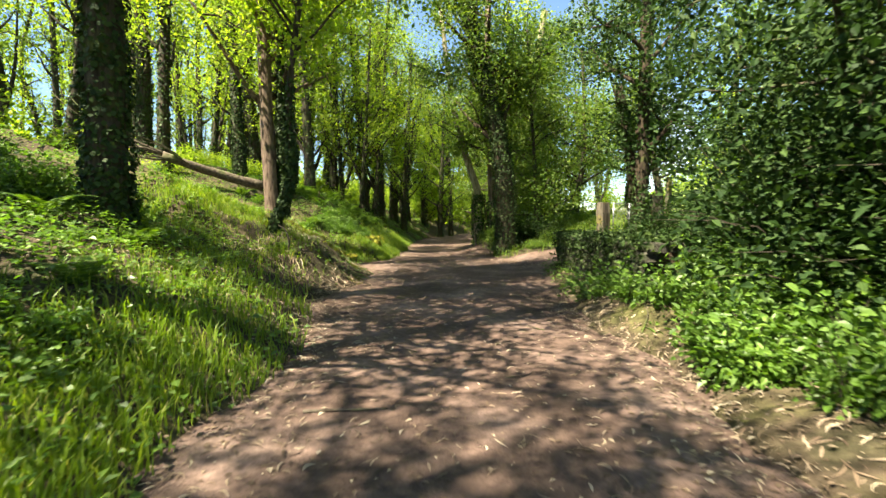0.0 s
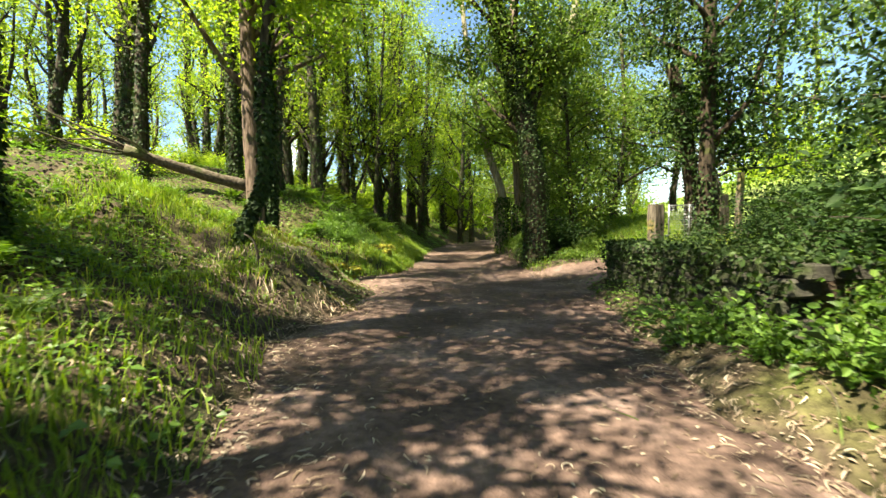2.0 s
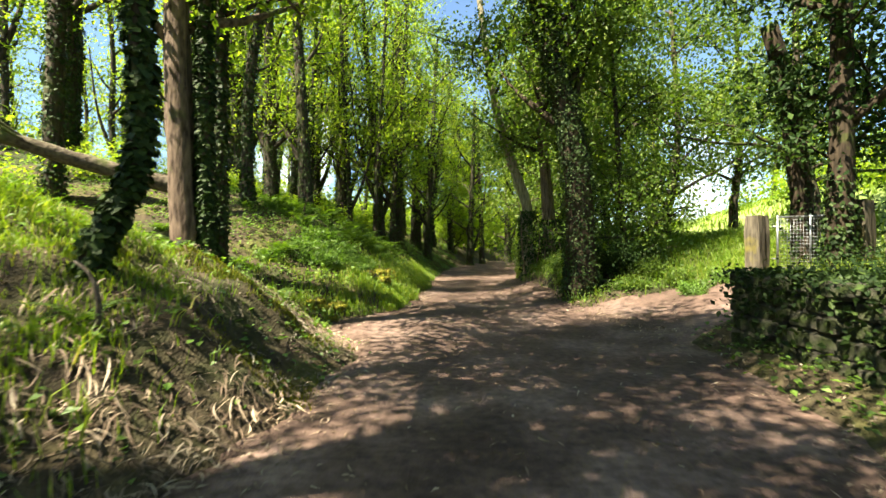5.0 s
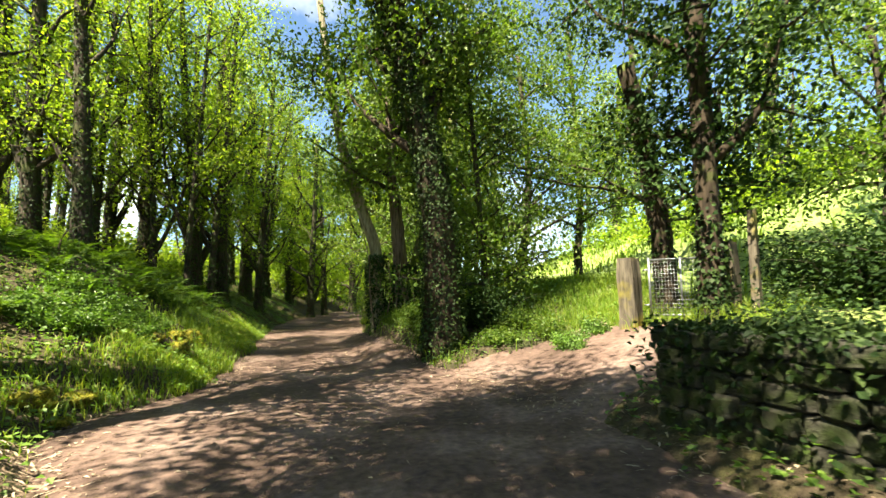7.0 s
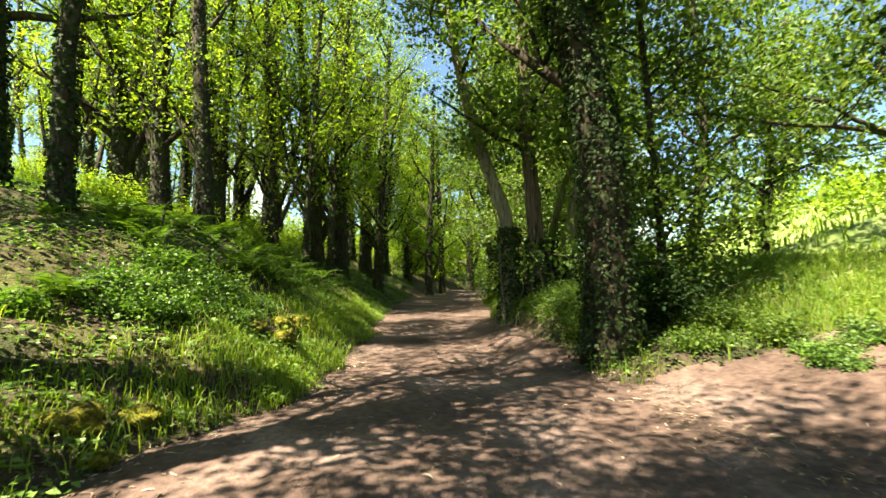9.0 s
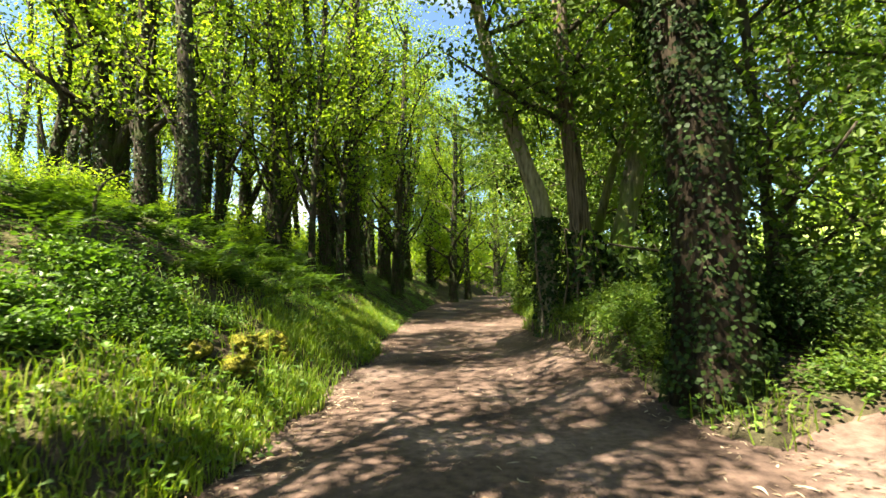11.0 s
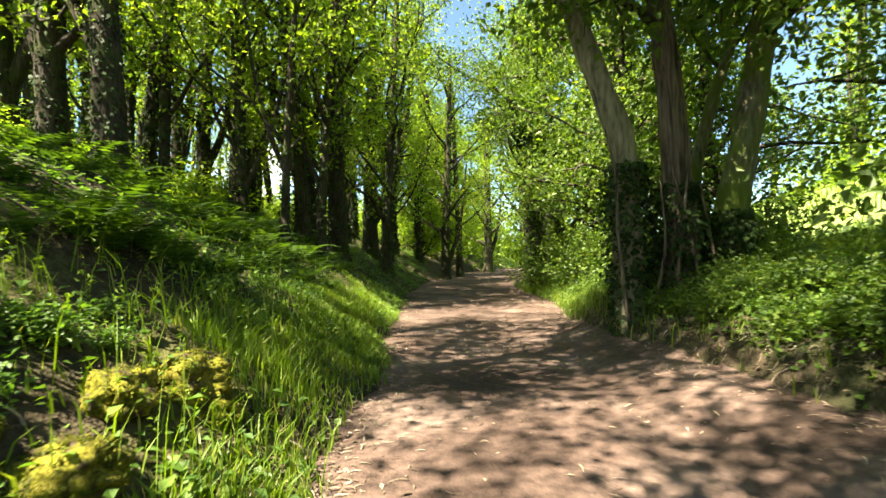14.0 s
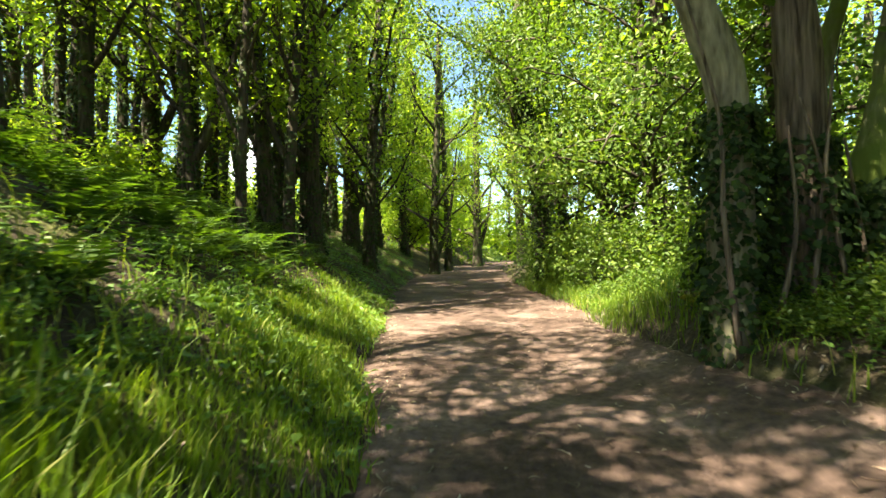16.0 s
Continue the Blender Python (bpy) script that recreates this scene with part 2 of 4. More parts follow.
def leaves(p, size, up=0.5, aspect=0.55, out=None, r=None, curl=0.25, shape=None):
    """Folded leaves at p: verts and triangles. up: how far the faces turn to the sky; out: directions that the tips take."""
    r = r or rng
    n = len(p)
    size = np.broadcast_to(np.asarray(size, float), (n,))[:, None]
    nor = r.normal(size=(n, 3))
    nor /= np.linalg.norm(nor, axis=1)[:, None]
    nor = nor * (1 - up) + np.array([[0, 0, up]])
    nor /= np.linalg.norm(nor, axis=1)[:, None] + 1e-9
    d = r.normal(size=(n, 3)) if out is None else out + 0.45 * r.normal(size=(n, 3))
    d = d - nor * np.sum(d * nor, 1)[:, None]
    d /= np.linalg.norm(d, axis=1)[:, None] + 1e-9
    s = np.cross(nor, d)
    mid = p + d * size * 0.42
    if shape == "broad":  # six corners, folded along the middle
        side, lift = s * size * aspect * 0.5, nor * size * curl * 0.45
        v = np.stack([p, p + d * size * 0.26 + side * 0.95 + lift, p + d * size * 0.66 + side * 0.8 + lift * 0.8, p + d * size - nor * size * curl * 0.4,
                      p + d * size * 0.66 - side * 0.8 + lift * 0.8, p + d * size * 0.26 - side * 0.95 + lift], 1)
        i = np.arange(n)[:, None] * 6
        return v.reshape(-1, 3), np.concatenate([i + np.array([f]) for f in ((0, 2, 1), (0, 3, 2), (0, 4, 3), (0, 5, 4))])
    v = np.stack([p, mid + s * size * aspect * 0.5 + nor * size * curl * 0.5, p + d * size - nor * size * curl * 0.3,
                  mid - s * size * aspect * 0.5 + nor * size * curl * 0.5], 1)
    i = np.arange(n)[:, None] * 4
    t = np.concatenate([i + np.array([[0, 2, 1]]), i + np.array([[0, 3, 2]])])
    return v.reshape(-1, 3), t


def value_noise(x, y, seed=0):
    """Smooth noise in -1..1 on arrays."""
    x, y = np.broadcast_arrays(np.asarray(x, float), np.asarray(y, float))
    xi, yi = np.floor(x), np.floor(y)
    fx, fy = x - xi, y - yi
    fx, fy = fx * fx * (3 - 2 * fx), fy * fy * (3 - 2 * fy)

    def h(a, b):
        s = np.sin(a * 127.1 + b * 311.7 + seed * 74.7) * 43758.5453
        return (s - np.floor(s)) * 2 - 1
    return (h(xi, yi) * (1 - fx) + h(xi + 1, yi) * fx) * (1 - fy) + (h(xi, yi + 1) * (1 - fx) + h(xi + 1, yi + 1) * fx) * fy


def step(a, b, x):
    t = np.clip((np.asarray(x, float) - a) / (b - a), 0, 1)
    return t * t * (3 - 2 * t)


# ---- the lie of the land ----


def centre(y):
    y = np.asarray(y, float)
    return 0.0045 * np.maximum(y - 33, 0) ** 2 * (y < 80) + (y >= 80) * (9.94 + 0.42 * (y - 80))


def left_edge(y):
    y = np.asarray(y, float)
    e = -1.75 - 0.25 * step(4, 9, y) - 0.35 * step(24, 40, y) - 1.15 * np.exp(-((y - 16.3) / 1.7) ** 2) - 0.42 * np.exp(-((y - 9.3) / 1.8) ** 2)
    return e + 0.13 * value_noise(y * 0.9, 0, 3) + 0.07 * value_noise(y * 3.1, 1, 4)


def right_edge(y):
    y = np.asarray(y, float)
    e = 2.0 + 0.5 * step(5, 12, y) + 0.3 * np.exp(-((y - 5.0) / 2.6) ** 2) + 0.45 * np.exp(-((y - 14.3) / 2.2) ** 2) - 0.75 * np.exp(-((y - 28.6) / 2.4) ** 2) + 0.1 * step(30, 45, y) - 0.6 * np.exp(-((y - 23.6) / 3.6) ** 4)
    return e + 0.13 * value_noise(y * 0.9, 5, 5) + 0.07 * value_noise(y * 3.1, 6, 6)


def side_road(x, y):
    """1 on the track that leads off to the gate."""
    lo = 14.7 + 0.25 * (x - 3) + 0.2 * value_noise(x * 0.9, 2, 8)
    hi = 19.3 + 0.1 * (x - 2.5) + 0.2 * value_noise(x * 0.9, 3, 9)
    return step(-0.25, 0.25, y - lo) * step(-0.25, 0.25, hi - y) * step(1.0, 1.6, x) * (1 - step(5.2, 7.0, x + 0.5 * value_noise(y, x, 13)))


def on_path(x, y):
    d = x - centre(y)
    main = step(-0.18, 0.18, d - left_edge(y)) * step(-0.18, 0.18, right_edge(y) - d)
    return np.maximum(main, side_road(x, y))


def land(x, y):
    x, y = np.broadcast_arrays(np.asarray(x, float), np.asarray(y, float))
    d = x - centre(y)
    base = 0.1 * step(4, 16, y) + 0.27 * step(0.5, 1.9, d) * step(19.6, 21.5, y) * (1 - step(27, 31, y))
    sl = np.maximum(0, left_edge(y) - d)
    f = 0.85 + 0.12 * np.exp(-((y - 11.6) / 1.6) ** 2) + 0.27 * step(18, 23, y) - 0.12 * step(32, 45, y) - 0.24 * np.exp(-((y - 15.8) / 1.7) ** 2)
    hl = 5.6 * (1 - np.exp(-sl / 8.5)) * f
    hl += 0.35 * np.exp(-((x + 5.6) / 1.6) ** 2 - ((y - 23.5) / 4.0) ** 2)
    hl *= step(0.0, 0.6, sl) * 0.35 + 0.65
    hl += 0.2 * step(0.75, 1.1, sl) * np.exp(-((y - 12.6) / 1.8) ** 2) * (1 - 0.6 * step(1.5, 4, sl))
    sr = np.maximum(0, d - right_edge(y))
    hr = 0.45 * (1 - np.exp(-sr / 0.8)) + (0.15 * np.maximum(0, np.minimum(sr - 1.5, 60)) + 0.16 * np.maximum(0, np.minimum(sr - 9, 60))) * (1 - step(0, 12, 14 - y) * 0.5)
    hr += 0.4 * (1 - np.exp(-sr / 0.6)) * step(20.6, 22.6, y) * (1 - step(28.5, 33, y))
    track = side_road(x, y)
    hr = hr * (1 - track) + track * 0.048 * np.clip(x - 1.8, 0, 9) ** 2
    lump = 0.1 * value_noise(x * 0.8, y * 0.8, 1) + 0.07 * value_noise(x * 2.1, y * 2.1, 2) + 0.03 * value_noise(x * 5, y * 5, 7)
    rough = np.exp(-((y - 11.5) / 3.6) ** 2) * step(0.15, 0.8, sl)
    lump = lump + rough * (0.13 * value_noise(x * 1.9, y * 1.7, 17) + 0.08 * value_noise(x * 4.3, y * 3.9, 18))
    off = np.clip((sl + sr) * 1.5, 0, 1) * (1 - 0.8 * track)
    rut = 0.025 * value_noise(x * 1.1, y * 0.6, 11) + 0.01 * value_noise(x * 4, y * 4, 12)
    return base + hl + hr + lump * off * (1 + 0.06 * np.minimum(sl, 20)) + rut * (1 - off)


def grid_mesh(name, xs, ys, zfun, mat, keep=None):
    gx, gy = np.meshgrid(xs, ys)
    v = np.stack([gx, gy, zfun(gx, gy)], -1).reshape(-1, 3)
    a, b = len(xs), len(ys)
    i, j = np.meshgrid(np.arange(b - 1), np.arange(a - 1), indexing="ij")
    q = np.stack([i * a + j, i * a + j + 1, (i + 1) * a + j + 1, (i + 1) * a + j], -1).reshape(-1, 4)
    if keep is not None:
        ok = keep(gx, gy).ravel()
        q = q[ok[q].any(1)]
        used = np.unique(q)
        back = np.full(len(v), -1)
        back[used] = np.arange(len(used))
        v, q = v[used], back[q]
    return make_mesh(name, v, [q], mat, True)


xs = np.concatenate([[-400, -250, -150, -100, -75], np.arange(-60, -20, 2.5), np.arange(-20, -8, 0.7), np.arange(-8, 8, 0.2), np.arange(8, 20, 0.7), np.arange(20, 72, 3), [90, 120, 180, 280, 400]])
ys = np.concatenate([[-400, -200, -100, -60, -40, -25], np.arange(-15, -1, 1.0), np.arange(-1, 40, 0.23), np.arange(40, 80, 0.8), np.arange(80, 140, 5), [160, 200, 280, 400, 600]])
ground = tagged(place("ground", grid_mesh("ground", xs, ys, lambda x, y: land(x, y) - 0.14 * np.clip(on_path(x, y) * 1.6 - 0.45, 0, 1), SOIL)),
                "dark woodland soil under moss and leaf litter", "ground", kind="structure")
path = tagged(place("road", grid_mesh("road", np.arange(-4.6, 14.0, 0.15), np.arange(-14, 84, 0.16),
                                      lambda x, y: land(x, y) - 0.06 * (1 - on_path(x, y)), DIRT, lambda x, y: on_path(x, y) > 0.12)),
              "trodden brown dirt track with dry leaves", "path", kind="structure")

# ---- trees ----


def limb_line(start, heading, length, rise, r, n=6, wander=0.12):
    pts = [np.array(start, float)]
    d = np.array(heading, float)
    for _ in range(n):
        d = d + r.normal(size=3) * wander + np.array([0, 0, rise])
        d /= np.linalg.norm(d)
        pts.append(pts[-1] + d * length / n)
    return np.array(pts)


def trunk_radii(n, r0, r1, flare=0.35):
    t = np.linspace(0, 1, n)
    return r0 * (1 - t) + r1 * t + r0 * flare * np.exp(-t * 16)


def crown_of(lines, r, per_m, size, spread, up=0.35):
    """Leaf clumps along the outer parts of limbs."""
    p = []
    for ln in lines:
        seg = np.linalg.norm(np.diff(ln, axis=0), axis=1).sum()
        k = max(3, int(seg * per_m))
        t = r.uniform(0.3, 1.05, k)
        idx = np.clip(t * (len(ln) - 1), 0, len(ln) - 1.001)
        i = idx.astype(int)
        c = ln[i] + (ln[i + 1] - ln[i]) * (idx - i)[:, None]
        c = c + r.normal(size=(k, 3)) * spread * np.array([1, 1, 0.6])
        m = 11
        q = np.repeat(c, m, 0) + r.normal(size=(k * m, 3)) * np.array([0.3, 0.3, 0.17])
        p.append(q)
    p = np.concatenate(p)
    return leaves(p, r.uniform(0.7, 1.3, len(p)) * size, up, 0.6, r=r)


def ivy_on(line, radii, n, r, z_top=1.0, size=0.085, thick=0.1):
    k = len(line)
    t = r.uniform(0, z_top, n) ** 0.85 * (k - 1)
    i = np.clip(t.astype(int), 0, k - 2)
    f = (t - i)[:, None]
    c = line[i] * (1 - f) + line[i + 1] * f
    rad = radii[i] * (1 - f[:, 0]) + radii[i + 1] * f[:, 0]
    a = r.uniform(0, 2 * np.pi, n)
    o = np.stack([np.cos(a), np.sin(a), np.zeros(n)], 1)
    clump = 0.55 + 0.6 * value_noise(a * 1.3, t * 1.1, 21)
    p = c + o * (rad + thick * r.uniform(0.1, 1, n) * np.clip(clump, 0.05, 1.3))[:, None]
    nor = o * 0.9 + np.array([0, 0, 0.35]) + 0.45 * r.normal(size=(n, 3))
    nor /= np.linalg.norm(nor, axis=1)[:, None]
    d = np.array([0, 0, -1.0]) + 0.5 * r.normal(size=(n, 3))
    d -= nor * np.sum(d * nor, 1)[:, None]
    d /= np.linalg.norm(d, axis=1)[:, None]
    s = np.cross(nor, d)
    sz = r.uniform(0.6, 1.3, n)[:, None] * size
    v = np.stack([p, p + d * sz * 0.4 + s * sz * 0.45, p + d * sz, p + d * sz * 0.4 - s * sz * 0.45], 1).reshape(-1, 3)
    b = np.arange(n)[:, None] * 4
    return v, np.concatenate([b + np.array([[0, 2, 1]]), b + np.array([[0, 3, 2]])])


def build_tree(x, y, spine, r0, r1, label, seed, bark=BARK_DARK, leaf=LEAF_WOOD, limbs=9, limb_from=0.35, limb_len=3.2, per_m=9, leaf_size=0.15,
               spread=0.4, ivy=0, ivy_top=0.7, ivy_thick=0.1, twigs=True, group="", name="tree", z=None, ivy_size=0.09, rise=0.1, fork=0.0):
    """A tree on the ground at (x, y). spine: points (dx, dy, height) of the trunk above its foot."""
    r = np.random.default_rng(seed)
    foot = new(name)
    foot.location = (x, y, float(land(x, y)) - 0.05 if z is None else z)
    tagged(foot, label, "tree", group)
    n = 18
    line = smooth_line([(0, 0, -0.25)] + list(spine), n)
    rad = trunk_radii(n, r0, r1)
    stem = place("trunk", Soup().add(*tube(line, rad, 12, 0.05, r)).mesh("trunk", bark, True), foot)
    lines = []
    wood = Soup()
    if fork:
        i = int(n * abs(fork))
        s = 1 if fork > 0 else -1
        p0 = line[i]
        fk = smooth_line([p0, p0 + np.array([0.55 * s, 0.2, 1.3]), p0 + np.array([1.1 * s, 0.4, 3.4]), p0 + np.array([1.5 * s, 0.5, 7.0])], 10)
        place("limb", Soup().add(*tube(fk, np.linspace(rad[i] * 0.72, 0.04, 10), 8, 0.04, r)).mesh("limb", bark, True), foot)
        lines.append(fk)
    for k in range(limbs):  # each limb a part, its twigs joined
        t = limb_from + (1 - limb_from) * (k + r.uniform(0, 0.8)) / max(limbs, 1)
        f = min(t, 0.99) * (n - 1)
        i = int(f)
        c = line[i] + (line[i + 1] - line[i]) * (f - i)
        rr = rad[i] * 0.5
        a = r.uniform(0, 2 * np.pi)
        ln = limb_line(c, (math.cos(a), math.sin(a), 0.5 + 0.5 * t), limb_len * r.uniform(0.6, 1.25) * (1.2 - 0.5 * t), rise, r, 6, 0.2)
        place("limb", Soup().add(*tube(ln, np.linspace(rr, 0.015, len(ln)), 5, 0.03, r)).mesh("limb", bark, True), foot)
        lines.append(ln)
        for _ in range(3 if twigs else 1):
            j = r.integers(2, len(ln) - 1)
            h = r.normal(size=3)
            h[2] = abs(h[2]) * 0.4
            tw = limb_line(ln[j], h / np.linalg.norm(h), limb_len * r.uniform(0.3, 0.55), 0.05, r, 4, 0.25)
            wood.add(*tube(tw, np.linspace(rr * 0.4, 0.008, len(tw)), 3, 0, r, False))
            lines.append(tw)
    if limbs:
        lines.append(line[n // 2 + 2:])
        lines.append(line[-4:] + np.array([0, 0, 0.6]))
        tagged(place("twig", wood.mesh("twig", bark, True), foot), kind="stuff")
        v, t = crown_of(lines, r, per_m, leaf_size, spread)
        tagged(place("crown", Soup().add(v, None, t).mesh("crown", leaf), foot), kind="stuff")
    if ivy:
        v, t = ivy_on(line, rad, ivy, r, ivy_top, ivy_size, ivy_thick)
        tagged(place("ivy", Soup().add(v, None, t).mesh("ivy", LEAF_IVY), stem, "dark glossy climbing ivy"), kind="stuff")
    return foot


# trees that stand close by the track
build_tree(-5.25, 7.6, [(0, 0, 1), (0.02, 0, 4), (-0.1, 0.1, 9), (-0.2, 0.3, 15)], 0.33, 0.2, "dark ivy-clad trunk standing on the bank", 11, ivy=5000, ivy_thick=0.12, limb_from=0.5, limbs=17, limb_len=6.2, per_m=6.0)
build_tree(-3.98, 11.3, [(0.0, 0, 0.1), (0.17, 0.05, 0.6), (0.38, 0.1, 1.15), (0.44, 0.1, 1.9), (0.38, 0.12, 3.2), (0.75, 0.2, 6), (1.5, 0.3, 10)], 0.12, 0.06,
           "thin crooked ivy-grown tree leaning from the bank", 12, ivy=2600, ivy_thick=0.06, limbs=16, limb_from=0.75, limb_len=4.6, per_m=8)
build_tree(-5.25, 14.9, [(0.0, 0, 1), (-0.1, 0, 3), (-0.2, 0.1, 6), (-0.25, 0.2, 16)], 0.25, 0.18, "tall trunk with bare reddish-brown bark", 13, bark=BARK_RED, ivy=900, ivy_top=0.14, ivy_thick=0.07, limb_from=0.6, limbs=12, limb_len=4.8, per_m=4.2)
build_tree(-4.93, 15.0, [(0.0, 0, 1), (-0.03, 0, 3), (-0.05, 0.1, 6), (0.1, 0.2, 14)], 0.14, 0.09, "dark ivy-clad trunk behind a reddish trunk", 14, ivy=4200, ivy_thick=0.05, limb_from=0.66, limbs=7, limb_len=4.2, per_m=4)
build_tree(-5.45, 16.4, [(0.0, 0, 1), (0.03, 0, 3), (0.0, 0.1, 6), (-0.1, 0.2, 12)], 0.16, 0.08, "dark trunk standing behind an ivy-clad pair", 25, ivy=2200, ivy_thick=0.06, limb_from=0.65, limbs=6, limb_len=3.6, per_m=4)
build_tree(-9.4, 22.4, [(0, 0, 1), (-0.1, 0, 4), (-0.4, 0.1, 9), (-0.6, 0.3, 15)], 0.3, 0.14, "ivy-clad woodland tree on the slope", 15, ivy=4500, limb_from=0.45, limbs=8, limb_len=3.6, per_m=4.5)
build_tree(-10.3, 17.9, [(0, 0, 1), (0.1, 0, 4), (0.2, 0.2, 8), (0.3, 0.3, 14)], 0.26, 0.12, "ivy-clad woodland tree high on the slope", 24, ivy=2200, limb_from=0.5, limbs=10, limb_len=3.4, per_m=6)
# no trunk known at (-7.2, 21.4); added so its leaning crown shades the track
build_tree(-7.2, 21.4, [(0, 0, 1), (0.1, 0, 4), (0.9, 0.1, 8), (2.7, 0.2, 14)], 0.2, 0.1, "slender ivy-clad tree added above the bracken bank to shade the track", 23, ivy=2200, limb_from=0.6, limbs=20, limb_len=5.4, per_m=9)
build_tree(-13.4, 21.8, [(0, 0, 1), (0.1, 0, 4), (0.0, 0.1, 9), (0.1, 0.3, 15)], 0.36, 0.16, "thick ivy-clad woodland tree on the slope", 16, ivy=5000, limb_from=0.45, per_m=4)
build_tree(2.65, 20.45, [(0, 0, 1), (-0.06, 0, 3), (-0.3, 0, 4.6), (-0.65, 0.1, 6.2), (-1.0, 0.2, 7.7), (-1.45, 0.3, 9.5), (-2.0, 0.4, 14)], 0.42, 0.2, "big dark trunk wrapped in dense ivy", 17, bark=BARK_OLD, leaf=LEAF_OAK,
           ivy=15000, ivy_top=0.95, ivy_thick=0.24, ivy_size=0.066, limb_from=0.4, limbs=15, limb_len=4.2, per_m=8)
build_tree(4.2, 21.7, [(0, 0, 1), (-0.1, 0, 3), (-0.3, 0, 6), (-0.5, 0, 9)], 0.1, 0.04, "leafy understorey tree crowding an ivy-clad trunk", 22, leaf=LEAF_OAK, limbs=26, limb_from=0.1, limb_len=1.9, per_m=9, leaf_size=0.12, spread=0.3, rise=-0.04)

# woodland trees seen one by one on the slope
NEAR = [(-4.8, 36.7, 0.3, 0.0), (-4.6, 45.0, 0.34, 0.1), (-5.5, 34.4, 0.2, -0.5), (-8.0, 35.4, 0.24, 0.1), (-7.8, 28.4, 0.26, -0.3), (-11.8, 30.5, 0.3, -0.4), (-9.9, 29.6, 0.27, -0.1),
        (-0.3, 50.5, 0.25, 0.2), (0.9, 55.0, 0.22, -0.2), (4.2, 64.5, 0.35, 0.0), (-5.3, 31.9, 0.1, 0.3), (-6.6, 40.0, 0.22, -0.2), (-3.3, 40.5, 0.2, 0.3), (-10.4, 38.0, 0.25, 0.2),
        (-13.8, 34.0, 0.28, 0.3), (5.2, 42.0, 0.2, -0.9), (-3.9, 47.5, 0.22, 0.9), (6.3, 50.0, 0.24, -0.9), (-4.6, 33.2, 0.12, 0.4), (-6.9, 33.0, 0.13, -0.3), (-9.0, 32.6, 0.14, 0.2), (-6.2, 38.0, 0.13, 0.5), (-3.4, 43.5, 0.12, 0.5), (6.8, 58.0, 0.3, -0.4), (-2.4, 58.0, 0.25, 0.2), (8.5, 46.0, 0.25, 0.3)]
for k, (x, y, r0, lean) in enumerate(NEAR):
    r0 *= 1.35
    build_tree(x, y, [(0, 0, 1), (lean * 0.4, 0, 4), (lean * 1.4, 0.1, 9), (lean * 2.2, 0.3, 15)], r0, r0 * 0.4, "slender ivy-grown woodland tree with dark bark", 40 + k,
               ivy=int(6500 * r0), ivy_top=0.85, limb_from=0.36, limbs=12, limb_len=4.0 if y < 40 else 5.0, per_m=3.0, leaf_size=0.16, group="woodland trees", fork=(0.0, 0.32, -0.38, 0.26)[k % 4])

# stems of one clump with three leaning trunks
CLUMP = new("tree")
CLUMP.location = (2.6, 26.1, 0.5)
tagged(CLUMP, "old clump of three leaning trunks, ivy at its foot", "tree")
rc = np.random.default_rng(5)
lines_c = []
for nm, mat, pts, r0, r1 in (
        ("trunk", BARK_PALE, [(-0.6, 0, -0.6), (-0.68, 0, 0.8), (-0.7, 0, 2.0), (-0.76, 0, 2.9), (-1.08, 0.05, 3.85), (-1.47, 0.1, 5.05), (-1.88, 0.2, 6.6), (-2.3, 0.4, 9), (-2.7, 0.6, 12.5)], 0.25, 0.12),
        ("trunk", BARK_ROUGH, [(0.0, -0.1, -0.6), (0.08, -0.1, 0.8), (0.12, 0, 2), (0.06, 0, 3.1), (-0.03, 0, 4.2), (-0.12, 0.05, 5.2), (-0.17, 0.1, 6.6), (-0.2, 0.2, 13)], 0.29, 0.16),
        ("trunk", BARK_MOSS, [(0.7, 0.1, -0.6), (0.92, 0.1, 1.1), (1.1, 0.1, 2.0), (1.34, 0.1, 3.05), (1.68, 0.15, 4.8), (2.03, 0.2, 6.5), (2.9, 0.6, 12.5)], 0.29, 0.15),
        ("trunk", BARK_MOSS, [(0.5, 0.6, -0.6), (0.58, 0.6, 1.0), (0.72, 0.7, 2.2), (1.15, 0.75, 3.8), (1.62, 0.8, 5.2), (2.0, 1.0, 8)], 0.15, 0.07)):
    ln = smooth_line(pts, 24)
    place(nm, Soup().add(*tube(ln, trunk_radii(24, r0, r1, 0.25), 14, 0.06, rc)).mesh("trunk", mat, True), CLUMP)
    lines_c.append((ln, trunk_radii(24, r0, r1, 0.25)))
sp, lv = Soup(), []
for ln, rad in lines_c:
    for k in range(6):
        i = rc.integers(15, 23)
        a = rc.uniform(0, 2 * np.pi)
        lm = limb_line(ln[i], (math.cos(a), math.sin(a), 0.5), rc.uniform(2, 4.5), 0.04, rc, 6, 0.2)
        place("limb", Soup().add(*tube(lm, np.linspace(rad[i] * 0.45, 0.015, 7), 6, 0.03, rc)).mesh("limb", BARK_DARK, True), CLUMP)
        lv.append(lm)
        for _ in range(3):
            h = rc.normal(size=3)
            tw = limb_line(lm[rc.integers(2, 6)], h / np.linalg.norm(h), 1.4, 0.02, rc, 4, 0.25)
            sp.add(*tube(tw, np.linspace(0.03, 0.008, 5), 4, 0, rc))
            lv.append(tw)
tagged(place("twig", sp.mesh("twig", BARK_DARK, True), CLUMP), kind="stuff")
v_, t_ = crown_of(lv, rc, 10, 0.15, 0.4)
